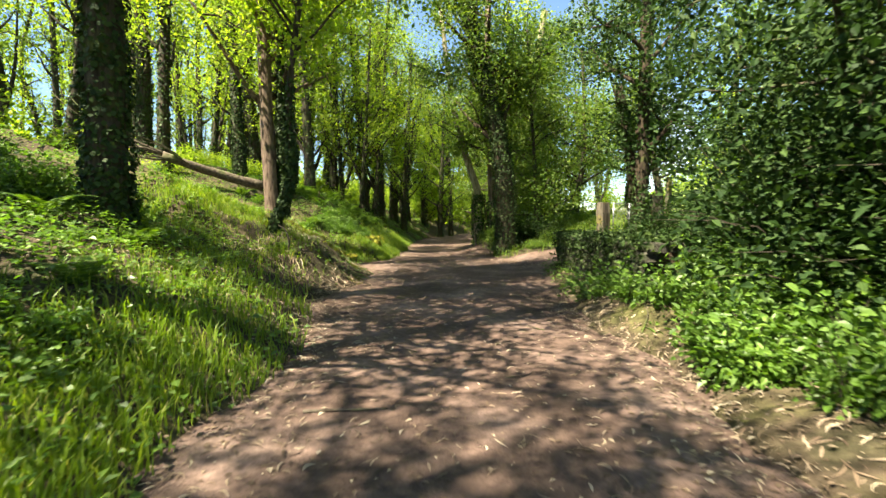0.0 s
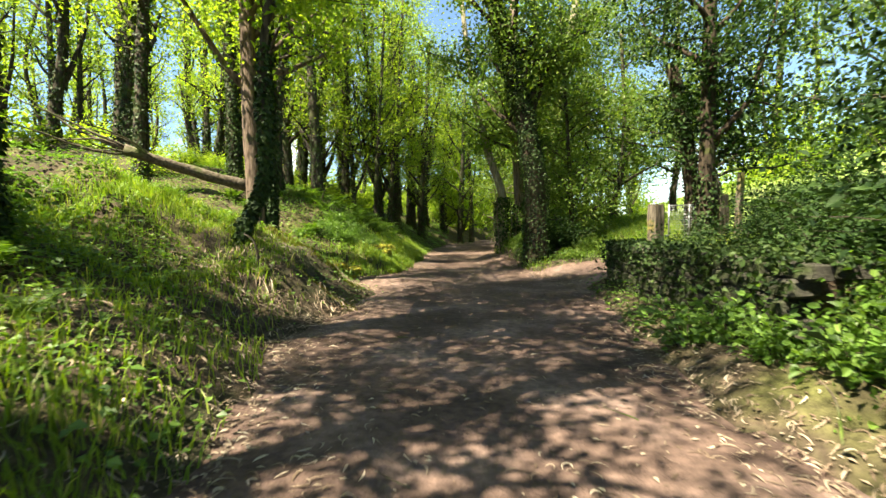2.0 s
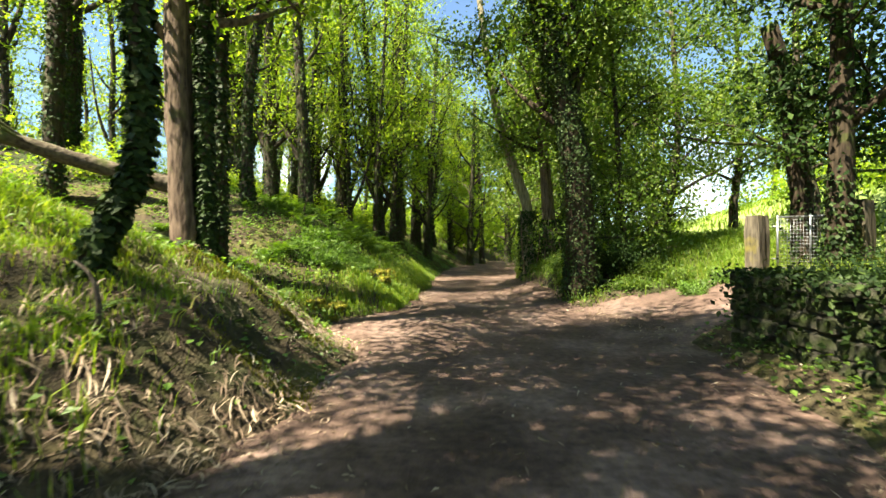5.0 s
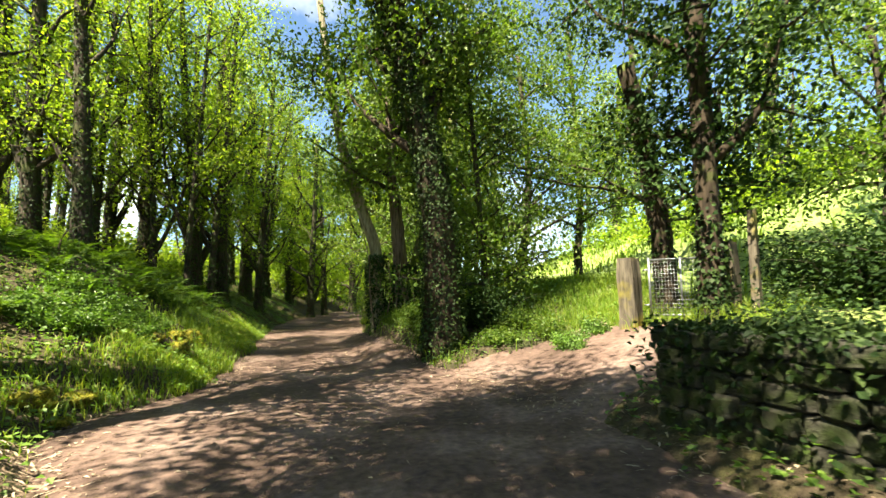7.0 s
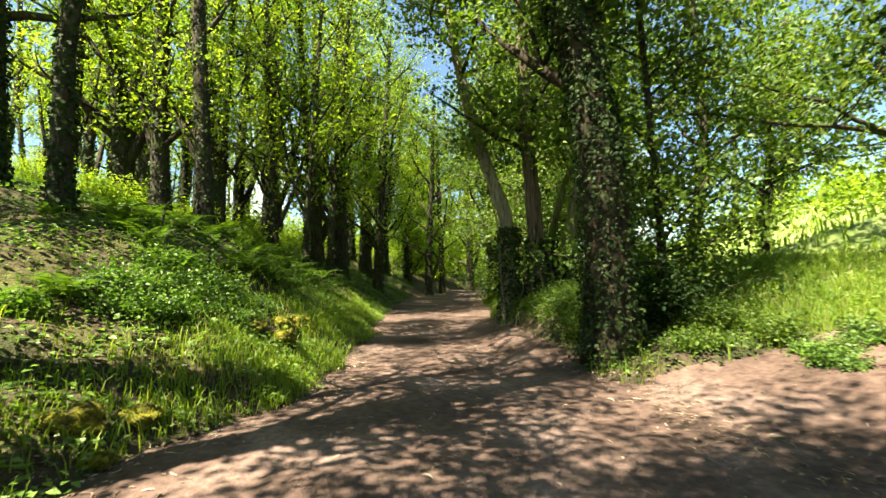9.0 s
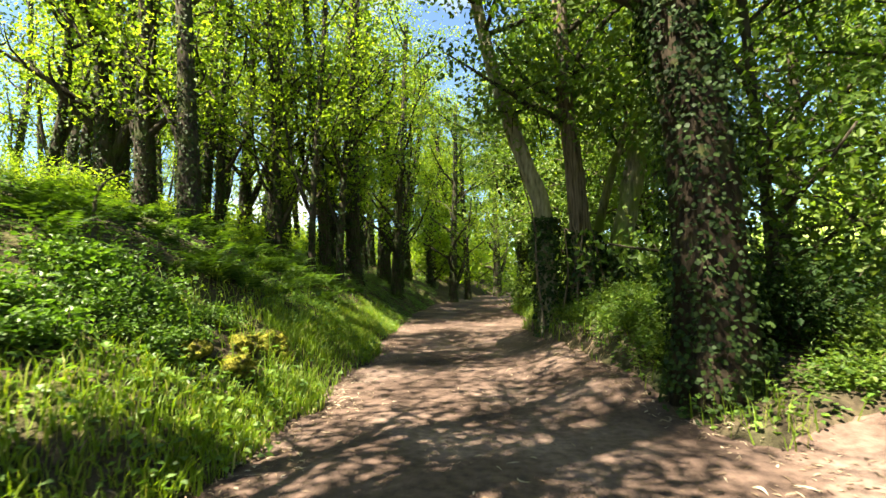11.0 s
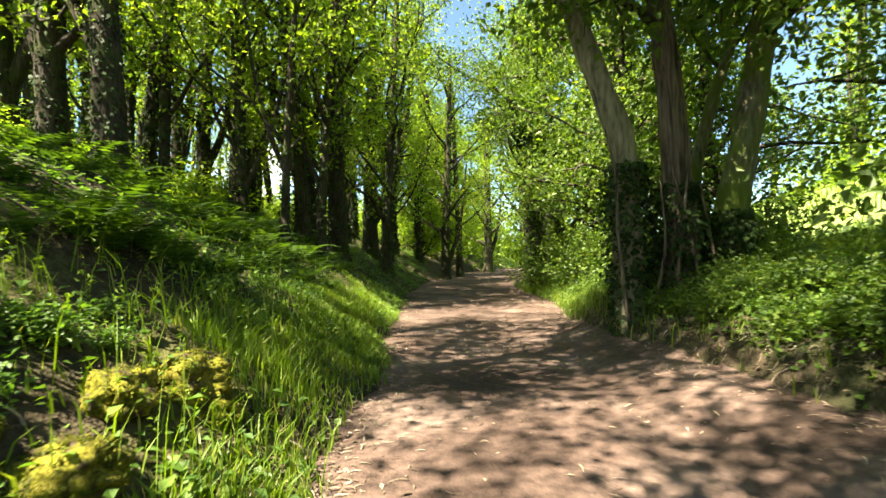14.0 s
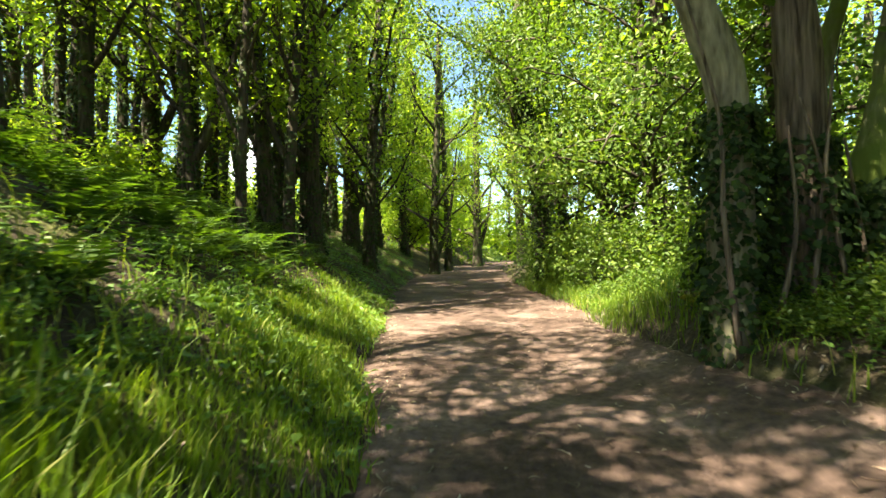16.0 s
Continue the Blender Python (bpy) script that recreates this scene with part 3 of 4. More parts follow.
tagged(place("crown", Soup().add(v_, None, t_).mesh("crown", LEAF_OAK), CLUMP), kind="stuff")
sp = Soup()
for (ln, rad), n_ivy, top in zip(lines_c, (2600, 2600, 2600, 1600), (0.27, 0.26, 0.24, 0.35)):
    v_, t_ = ivy_on(ln, rad, n_ivy, rc, top, 0.085, 0.3)
    sp.add(v_, None, t_)
tagged(place("ivy", sp.mesh("ivy", LEAF_IVY), CLUMP, "dark glossy climbing ivy"), kind="stuff")

for pts in ([(-0.8, -0.3, -0.2), (-0.98, -0.3, 1.4), (-1.0, -0.28, 2.4), (-1.3, -0.2, 3.7)], [(-0.2, -0.4, 0.0), (-0.05, -0.42, 1.4), (0.15, -0.36, 2.9)], [(0.35, -0.38, 0.0), (0.1, -0.42, 1.3), (-0.2, -0.36, 2.6)], [(0.75, -0.28, 0.0), (0.5, -0.3, 1.2), (0.3, -0.32, 2.2)], [(-0.5, -0.35, 0.2), (-0.3, -0.4, 1.2), (-0.35, -0.38, 2.3)]):
    place("vine", Soup().add(*tube(smooth_line(pts, 10), np.linspace(0.035, 0.014, 10), 6, 0.08, rc)).mesh("vine", BARK_ROUGH, True), CLUMP, "bare woody climbing stem")

# leaning tree across the track further on
build_tree(3.3, 38.8, [(0, 0, 1), (-0.1, 0.2, 3), (-0.3, 0.6, 6), (-0.7, 1.2, 8), (-0.5, 1.6, 12)], 0.33, 0.15, "dark ivy-grown tree bending over the track", 18, leaf=LEAF_OAK, ivy=5000, ivy_thick=0.25,
           limb_from=0.35, limb_len=5.4, limbs=16, per_m=9)
# by the gate
build_tree(6.9, 16.9, [(0, 0, 1), (0.05, 0, 4), (0.1, 0.1, 8), (0.1, 0.3, 14)], 0.26, 0.14, "straight dark oak trunk beside the gate", 29, bark=BARK_OLD, leaf=LEAF_DARK, ivy=1200, ivy_top=0.3, limb_from=0.3, limbs=14, limb_len=3.6, per_m=11)
build_tree(7.4, 18.7, [(0, 0, 1), (-0.1, 0, 2.3), (-0.35, 0, 4.0), (-0.75, 0, 5.7)], 0.26, 0.19, "broken-off dead trunk standing behind the gate", 20, bark=BARK_OLD, limbs=0, ivy=900, ivy_top=0.9, ivy_thick=0.05)

for k, (x, y, ln, hh) in enumerate(((7.0, 25.5, 0.3, 9), (9.6, 21.5, -0.3, 10), (10.5, 27.5, 0.2, 11), (13.5, 18.0, 0.2, 11), (6.4, 30.5, -0.4, 12), (4.9, 33.2, -0.3, 12), (5.4, 36.8, -0.4, 13), (7.6, 34.0, 0.2, 13))):
    build_tree(x, y, [(0, 0, 1), (ln, 0, 2.5), (ln * 1.5, 0.1, 5), (ln, 0.3, hh)], 0.18, 0.07, "spreading field-edge oak with drooping leafy boughs", 330 + k, leaf=LEAF_OAK, limbs=15, limb_from=0.36,
               limb_len=4.2, per_m=6, leaf_size=0.15, spread=0.45, ivy=500, group="field-edge oaks", rise=-0.06)

# the woods: a few kinds, each many times over
KINDS = []
for k in range(5):
    r = np.random.default_rng(100 + k)
    ln = r.normal(0, 0.35)
    KINDS.append(build_tree(-30, 60 + 8 * k, [(0, 0, 1), (ln, 0.1, 4), (ln * 1.5, 0.4 * r.normal(), 9), (ln * 2, 0.3, 15)], 0.28, 0.12, "slender woodland tree in bright spring leaf", 100 + k,
                            limbs=12, limb_from=0.4 + 0.04 * k, limb_len=3.3, per_m=1.45, leaf_size=0.22, ivy=900, ivy_top=0.6, ivy_size=0.13, group="woodland trees", fork=(0.3, 0.0, -0.24, 0.36, 0.0)[k]))
# trees out of view, added so their crowns shade the track and hedge
SHADE_TREE = build_tree(-6.0, 2.6, [(0, 0, 1), (0.1, 0, 4), (0.2, 0.2, 8), (0.1, 0.3, 14)], 0.27, 0.13, "tall unseen tree added for shade, with a broad spring crown", 130, limbs=15, limb_from=0.5, limb_len=5.4, per_m=3.6, leaf_size=0.16,
                   ivy=2500, group="broad bank trees")
for k, (x, y) in enumerate(((-4.6, -5.6), (-9.6, 4.2), (-9.5, -3.5), (-3.9, -8.5), (4.6, -0.8), (7.0, 0.6))):
    copy_thing(SHADE_TREE, Matrix.LocRotScale((x, y, float(land(x, y)) - 0.05), Euler((0, 0, 1.7 * k + 0.6)), (1.0, 1.0, 1.05)))
LEAFY = build_tree(-2.0, 57.0, [(0, 0, 1), (0.1, 0, 4), (0.2, 0.1, 8), (0.1, 0.2, 13)], 0.2, 0.08, "leafy young tree at the bend of the track", 71, limbs=26, limb_from=0.1, limb_len=2.9, per_m=4.5, leaf_size=0.24,
                   spread=0.4, rise=-0.02, group="trees at the bend")
for k, (x, y, s) in enumerate(((0.2, 66.0, 1.0), (2.6, 75.0, 1.15), (6.0, 84.0, 1.3), (-3.0, 64.0, 0.9), (-0.8, 74.0, 1.2), (12.5, 92.0, 1.4), (16.5, 84.0, 1.3))):
    copy_thing(LEAFY, Matrix.LocRotScale((x, y, float(land(x, y)) - 0.05), Euler((0, 0, 1.3 * k)), (s, s, s)))
rs = np.random.default_rng(3)
spots = [(x, y) for x, y, *_ in NEAR] + [(-4.85, 7.6), (-3.95, 11.3), (-5.75, 15.4), (-9.4, 22.4), (-13.4, 21.8), (2.7, 25.7), (2.75, 20.5), (3.3, 38.8)]
made = 0
for k, (x, y) in enumerate(((5.2, 33.6), (5.6, 45.5), (-3.9, 52.5), (-5.9, 42.6), (6.6, 39.5))):
    spots.append((x, y))
    copy_thing(KINDS[(k + 1) % 5], Matrix.LocRotScale((x, y, float(land(x, y)) - 0.05), Euler((0, 0, 2.1 * k)), (1.35, 1.35, 1.0)))
for _ in range(4000):
    if made >= 64:
        break
    x, y = rs.uniform(-42, 30), rs.uniform(2, 60)
    d = x - float(centre(y))
    if -5.5 < d < 4.5 and (y < 50 or abs(d) < 3.5) or (x > 2 and y < 31) or x > 18 or x > 9 and y < 50 or x < -14 - 0.75 * y or (y < 28 and x > -9.5) or (x > -17 and 8 < y < 20) or (x > -15.5 and 19 < y < 29):
        continue
    if min(math.hypot(x - a, y - b) for a, b in spots) < 2.2:
        continue
    spots.append((x, y))
    s = rs.uniform(0.75, 1.2)
    copy_thing(KINDS[made % 5 if y > 34 else 3 + made % 2], Matrix.LocRotScale((x, y, float(land(x, y)) - 0.05), Euler((0, 0, rs.uniform(0, 6.28))), (s, s, s * rs.uniform(0.9, 1.15))))
    made += 1

for k in range(14):  # far side of the meadow
    x, y = rs.uniform(30, 75), -8 + 8.0 * k
    s = rs.uniform(0.9, 1.4)
    copy_thing(KINDS[k % 2], Matrix.LocRotScale((x, y, float(land(x, y)) - 0.05), Euler((0, 0, rs.uniform(0, 6.28))), (s * 1.4, s * 1.4, s)))

# ---- shrubs ----


def build_shrub(name, label, seed, leaf, stems, height, spread, n_leaf, size, group="", category="shrub", shape=None):
    """A shrub one metre or so across: arching stems with leaves along them."""
    r = np.random.default_rng(seed)
    foot = tagged(new(name), label, category, group)
    st, p, o = Soup(), [], []
    for _ in range(stems):
        a = r.uniform(0, 2 * np.pi)
        tilt = r.uniform(0.05, 0.9)
        ln = limb_line((r.normal() * 0.12, r.normal() * 0.12, -0.1), (math.cos(a) * tilt, math.sin(a) * tilt, 1), height * r.uniform(0.6, 1.15), -0.1 * tilt * spread, r, 5, 0.14)
        st.add(*tube(ln, np.linspace(0.012, 0.003, len(ln)), 3, 0, r, False))
        m = n_leaf // stems
        t = r.uniform(0.12, 1, m) ** 0.8 * (len(ln) - 1.001)
        i = t.astype(int)
        c = ln[i] + (ln[i + 1] - ln[i]) * (t - i)[:, None]
        off = r.normal(size=(m, 3)) * np.array([1, 1, 0.6]) * 0.13 * spread
        p.append(c + off)
        o.append(off + np.array([0, 0, -0.02]))
    tagged(place("stem", st.mesh("stem", BARK_DARK), foot), kind="stuff")
    p, o = np.concatenate(p), np.concatenate(o)
    v, t = leaves(p, r.uniform(0.6, 1.3, len(p)) * size, 0.55, 0.62, o / (np.linalg.norm(o, axis=1)[:, None] + 1e-6), r, shape=shape)
    tagged(place("foliage", Soup().add(v, None, t).mesh("foliage", leaf), foot), kind="stuff")
    return foot


def strew(thing, places, seed, low=0.8, high=1.25, flat=1.0):
    r = np.random.default_rng(seed)
    for k, (x, y, s) in enumerate(places):
        s = s * r.uniform(low, high)
        m = Matrix.LocRotScale((x, y, float(land(x, y)) - 0.03), Euler((0, 0, r.uniform(0, 6.28))), (s, s, s * flat * r.uniform(0.85, 1.15)))
        if k == 0:
            thing.matrix_basis = m
        else:
            base = thing.scale.copy()
            thing.scale = (1, 1, 1)
            copy_thing(thing, m)
            thing.scale = base


rb = np.random.default_rng(9)
bramble = build_shrub("bramble_bush", "green bramble bush beside the track", 201, LEAF_BRAMBLE, 22, 1.1, 1.6, 1300, 0.11, "brambles", shape="broad")
dark_bush = build_shrub("evergreen_bush", "tall dark leafy evergreen bush in shade", 202, LEAF_DARK, 22, 2.3, 2.4, 2500, 0.12, "evergreen bushes")
hazel = build_shrub("hazel_bush", "light green leafy undergrowth shrub", 203, LEAF_WOOD, 12, 2.0, 2.6, 950, 0.155, "undergrowth shrubs")
thicket = build_shrub("thicket_bush", "pale green thicket bush at the wood edge", 205, LEAF_WOOD, 7, 2.0, 2.6, 430, 0.2, "thicket bushes")
bramble_low = build_shrub("bramble_patch", "low dark bramble patch under trackside trees", 207, LEAF_OAK, 22, 1.1, 1.8, 1000, 0.13, "bramble patches", shape="broad")
understorey = build_shrub("understorey_bush", "dense mid-green bush under the trackside trees", 206, LEAF_OAK, 14, 2.2, 2.4, 1300, 0.12, "understorey bushes")
nettle = build_shrub("nettle_clump", "bright green leafy weeds at the track edge", 204, LEAF_BRAMBLE, 16, 0.6, 1.0, 560, 0.1, "weed clumps", "weeds", "broad")
strew(bramble, [(3.75 + abs(rb.normal()) * 0.4, 1.2 + 0.7 * k, 0.7) for k in range(10)] + [(-5.4 - rb.uniform(0, 3), rb.uniform(3, 9), 0.6) for _ in range(9)]
      + [(rb.uniform(3.0, 4.5), rb.uniform(21.5, 33), 0.36) for _ in range(12)], 1)
strew(dark_bush, [(4.4 + rb.uniform(0, 0.9) + 0.05 * k, 1.5 + 0.7 * k, 1.0) for k in range(9)] + [(4.6 + rb.uniform(0, 2.0), 8.5 + 0.8 * k, 0.62) for k in range(8)] + [(5.6 + rb.uniform(0, 1.6), 2 + 1.1 * k, 1.35) for k in range(6)] + [(3.2, 21.2, 0.45), (3.9, 20.9, 0.6)] + [(rb.uniform(8.2, 10.5), 12.0 + 0.6 * k, 0.95) for k in range(9)], 2)
strew(hazel, [(rb.uniform(-17, -9), rb.uniform(10, 24), 0.6) for _ in range(10)] + [(rb.uniform(-16, -7), rb.uniform(25, 32), 0.55) for _ in range(10)] + [(rb.uniform(-20, -4.5), rb.uniform(30, 60), 0.75) for _ in range(26)], 3)
strew(bramble_low, [(rb.uniform(2.15, 3.6), rb.uniform(21.2, 27.4), 0.42) for _ in range(46)] + [(rb.uniform(2.6, 4.0), rb.uniform(28, 33), 0.45) for _ in range(14)] + [(rb.uniform(3.0, 5.0), rb.uniform(19.6, 21.4), 0.4) for _ in range(10)], 8)
strew(understorey, [(rb.uniform(3.6, 5.2), rb.uniform(29, 40), 1.0) for _ in range(16)] + [(rb.uniform(4.6, 8), rb.uniform(30, 47), 1.2) for _ in range(16)] + [(3.5, 27.2, 0.6), (4.2, 26.4, 0.6), (4.4, 28.0, 0.7)], 7)
strew(thicket, [(rb.uniform(-40, 22), rb.uniform(62, 90), 2.2) for _ in range(34)] + [(-26 + 2.4 * k, rb.uniform(58, 64), 1.5) for k in range(10)] + [(-62 + 2.6 * k, rb.uniform(92, 99), 3.6) for k in range(35)] + [(rb.uniform(-46, -38), 14 + 3.6 * k, 3.2) for k in range(18)] + [(rb.uniform(-20, -7), rb.uniform(38, 58), 1.1) for _ in range(22)] + [(rb.uniform(12, 34), rb.uniform(16, 60), 1.6) for _ in range(14)] + [(rb.uniform(34, 60), 5 + 3.6 * k, 3.0) for k in range(20)] + [(rb.uniform(-30, -17), rb.uniform(14, 30), 1.3) for _ in range(14)], 5)
strew(nettle, [(rb.uniform(2.8, 3.5), rb.uniform(1.8, 9), 0.85) for _ in range(26)] + [(rb.uniform(-4.5, -2.4), rb.uniform(2, 4.6), 0.6) for _ in range(8)] + [(rb.uniform(-5.2, -3.7), rb.uniform(17.8, 21.5), 0.6) for _ in range(26)] + [(rb.uniform(-4.0, -3.4), rb.uniform(19.5, 22.3), 0.42) for _ in range(14)] + [(rb.uniform(4.6, 5.8), rb.uniform(17.9, 19.2), 0.5) for _ in range(9)] + [(rb.uniform(-4.3, -3.1), rb.uniform(23.2, 26.5), 0.4) for _ in range(16)] + [(2.45 + abs(rb.normal()) * 0.35, 21.6 + 0.3 * k, 0.45) for k in range(26)], 4)

# hanging boughs of dark leaves over the hedge
for k, (x, y, ln) in enumerate(((5.2, 3.2, 0.2), (5.4, 6.2, -0.2), (7.6, 8.6, -0.3))):
    build_tree(x, y, [(0, 0, 1), (ln, 0, 3), (ln - 0.2, 0.1, 6), (ln - 0.3, 0.3, 11)], 0.15, 0.06, "dark-leaved tree rising from the hedge", 300 + k, leaf=LEAF_DARK, limbs=16, limb_from=0.16,
               limb_len=3.0, per_m=17, leaf_size=0.105, ivy=900, group="hedge trees", rise=-0.02)

# ---- ferns ----


def build_fern(seed):
    r = np.random.default_rng(seed)
    foot = tagged(new("fern"), "green bracken fern with arching fronds on the bank", "fern", "ferns")
    for k in range(8):
        a = k * 0.785 + r.uniform(-0.3, 0.3)
        ln = r.uniform(0.6, 0.95)
        t = np.linspace(0, 1, 15)
        reach, high = ln * (0.25 * t + 0.65 * t ** 2), ln * (0.85 * t - 0.5 * t ** 2.4)
        c = np.stack([np.cos(a) * reach, np.sin(a) * reach, high], 1)
        side = np.array([-math.sin(a), math.cos(a), 0])
        sp = Soup().add(*tube(c, np.linspace(0.006, 0.002, 15), 3, 0, r))
        for s in (-1, 1):
            for i in range(2, 15):
                w = ln * 0.3 * (1 - t[i]) ** 0.7 + 0.015
                b = c[i]
                fw = (c[i] - c[i - 1]) * 1.0
                tip = b + side * s * w + fw * 0.7 + np.array([0, 0, -0.12 * w])
                m = (b + tip) / 2
                sp.add([b - fw * 0.1, m - fw * 0.42, tip, m + fw * 0.42], [[0, 1, 2, 3]])
        place("frond", sp.mesh("frond", LEAF_FERN), foot)
    return foot


fern = build_fern(31)
strew(fern, [(-4.3, 23.0, 1.1), (-3.6, 24.2, 0.9), (-3.95, 23.5, 0.9), (-4.2, 22.9, 1.0)] + [(rb.uniform(-7.4, -4.1), rb.uniform(20.5, 32), 0.9) for _ in range(60)] + [(rb.uniform(-5.6, -3.5), rb.uniform(27, 35), 0.75) for _ in range(24)] + [(rb.uniform(-7.5, -3.4), rb.uniform(3, 18), 0.8) for _ in range(16)] + [(rb.uniform(-8.5, -4.4), rb.uniform(15.8, 20.5), 0.75) for _ in range(26)], 6, 0.7, 1.3)

# ---- ground cover ----


def scatter(n, x0, x1, y0, y1, chance, seed):
    r = np.random.default_rng(seed)
    x, y = r.uniform(x0, x1, n), r.uniform(y0, y1, n)
    ok = r.uniform(size=n) < chance(x, y)
    return x[ok], y[ok], r


def blades(x, y, r, height, width=0.007):
    n = len(x)
    z = land(x, y)
    h = height * r.uniform(0.5, 1.3, n)
    a, b = r.uniform(0, 6.283, n), r.uniform(0, 6.283, n)
    bend = h * r.uniform(0.15, 0.75, n)
    w = width * r.uniform(0.7, 1.4, n)
    p = np.stack([x, y, z - 0.01], 1)
    s = np.stack([np.cos(a), np.sin(a), 0 * a], 1) * w[:, None]
    f = np.stack([np.cos(b), np.sin(b), 0 * b], 1)
    mid = p + f * (bend * 0.3)[:, None] + np.array([0, 0, 1.0]) * (h * 0.6)[:, None]
    tip = p + f * bend[:, None] + np.array([0, 0, 1.0]) * (h * 0.95)[:, None]
    v = np.stack([p - s, p + s, mid + s * 0.8, mid - s * 0.8, tip], 1).reshape(-1, 3)
    i = np.arange(n)[:, None] * 5
    return v, i + np.array([[0, 1, 2, 3]]), i + np.array([[3, 2, 4]])


def verge(x, y):
    """Grass grows in swaths beside the track, thick where the sun comes in."""
    d = x - centre(y)
    off = 1 - on_path(x, y)
    sl = left_edge(y) - d
    near = np.exp(-((sl - 0.6) / (0.75 - 0.2 * step(20, 24, y))) ** 2) * (sl > -0.05)
    patch = step(-0.25, 0.35, value_noise(x * 0.6, y * 0.6, 31))
    band = np.clip(0.2 + step(16.5, 18.5, y) + np.exp(-((y - 2.6) / 1.5) ** 2) * 1.0 - 0.2 * np.exp(-((y - 7.2) / 1.6) ** 2) - 0.32 * np.exp(-((y - 11.5) / 3.2) ** 2), 0, 1)
    up = 0.42 * step(0.9, 1.6, sl) * (1 - step(3.6, 5.0, sl)) * np.exp(-((y - 10.6) / 2.4) ** 4) * (0.35 + 0.65 * patch)
    bare = 1 - 0.85 * np.exp(-((x + 2.95) / 0.45) ** 4 - ((y - 21.2) / 1.0) ** 4)
    return bare * off * np.clip(up + near * band * (0.5 + patch) + 0.07 * patch * (sl > 0) * (1 - 0.8 * step(2, 4, sl)), 0, 1)


x, y, r = scatter(270000, -7.2, -1.4, -1, 34, verge, 51)
v, q, t = blades(x, y, r, 0.19 + 0.09 * value_noise(x * 0.7, y * 0.7, 33))
tagged(place("grass", Soup().add(v, q, t).mesh("grass", GRASS)), "lush green grass along the bank", "grass", kind="stuff")
x, y, r = scatter(90000, 1.2, 9.0, 16, 40, lambda x, y: (1 - on_path(x, y)) * (np.exp(-((x - centre(y) - right_edge(y) - 0.3) / 0.4) ** 2) * 0.8 + 0.5 * step(3.6, 5.0, x) * step(18.5, 20, y) + 0.4 * step(4.5, 6.0, x) * (y > 15) + 0.05) * (1 - 0.95 * np.exp(-((x - 2.8) / 1.9) ** 4 - ((y - 22.8) / 4.2) ** 4)), 52)
v, q, t = blades(x, y, r, 0.3 + 0 * x)
tagged(place("grass", Soup().add(v, q, t).mesh("grass", GRASS)), "bright grass beside the side track", "grass", kind="stuff")
x, y, r = scatter(17000, 8, 60, 12, 90, lambda x, y: (x > 8 + 0.05 * y) * 1.0 * (1 - on_path(x, y)), 53)
v, q, t = blades(x, y, r, 0.5 + 0 * x, 0.03)
tagged(place("meadow_grass", Soup().add(v, q, t).mesh("meadow_grass", GRASS)), "sunlit meadow grass beyond the gate", "grass", kind="stuff")
x, y, r = scatter(175000, -16, -1.6, -1, 60, lambda x, y: (1 - on_path(x, y)) * (0.25 + 0.75 * step(-0.3, 0.3, value_noise(x * 0.8, y * 0.8, 34))) * np.clip(1.2 - np.abs(x + 4) / 12, 0.2, 1) * (1 - 0.85 * np.exp(-((x + 3.0) / 1.5) ** 4 - ((y - 9.8) / 4.2) ** 4)), 54)
xb, yb, _ = scatter(16000, -8.0, -2.6, 3.0, 10.5, lambda x, y: (1 - on_path(x, y)) * (1 - 0.85 * step(-4.6, -3.8, x) * step(4.8, 6.0, y)) * (0.3 + 0.7 * step(-0.3, 0.2, value_noise(x * 0.9, y * 0.9, 37))), 59)
x, y = np.concatenate([x, xb]), np.concatenate([y, yb])
z = land(x, y) + np.abs(r.normal(size=len(x))) * 0.09
v, t = leaves(np.stack([x, y, z], 1), r.uniform(0.05, 0.11, len(x)), 0.7, 0.75, r=r)
tagged(place("ground_ivy", Soup().add(v, None, t).mesh("ground_ivy", LEAF_BRAMBLE)), "low ivy and weeds over the bank", "undergrowth", kind="stuff")
x, y, r = scatter(60000, 2.0, 9, 0, 42, lambda x, y: (1 - on_path(x, y)) * 0.8 * (1 - 0.85 * np.exp(-((y - 16) / 3.0) ** 2)) * np.where(y < 9.5, step(2.5, 3.5, x), 1), 55)
z = land(x, y) + np.abs(r.normal(size=len(x))) * 0.12
near = y < 9
sp = Soup()
v, t = leaves(np.stack([x, y, z], 1)[near], r.uniform(0.04, 0.085, near.sum()), 0.4, 0.75, r=r, shape="broad")
sp.add(v, None, t)
v, t = leaves(np.stack([x, y, z], 1)[~near], r.uniform(0.05, 0.11, (~near).sum()), 0.7, 0.75, r=r)
sp.add(v, None, t)
tagged(place("ground_ivy", sp.mesh("ground_ivy", LEAF_BRAMBLE)), "low weeds and ivy under the hedge", "undergrowth", kind="stuff")
# dry leaves, thick at the edges of the track


def litter(x, y):
    d = x - centre(y)
    e = np.minimum(np.abs(d - left_edge(y)), np.abs(d - right_edge(y)))
    drift = 0.55 + 0.45 * value_noise(x * 1.3, y * 1.3, 41)
    return np.clip((0.05 + 0.17 * (1 - step(4, 9, y))) * drift + 0.38 * np.exp(-((d - 2.35) / 0.55) ** 2) * (1 - step(8, 11, y)) + 0.85 * np.exp(-(e / 0.42) ** 2) * drift + 0.95 * np.exp(-((d + 3.2) / 1.2) ** 2 - ((y - 7.8) / 2.6) ** 4) + 0.3 * np.exp(-((d + 3.2) / 1.0) ** 2 - ((y - 12.2) / 2.6) ** 4), 0, 1)


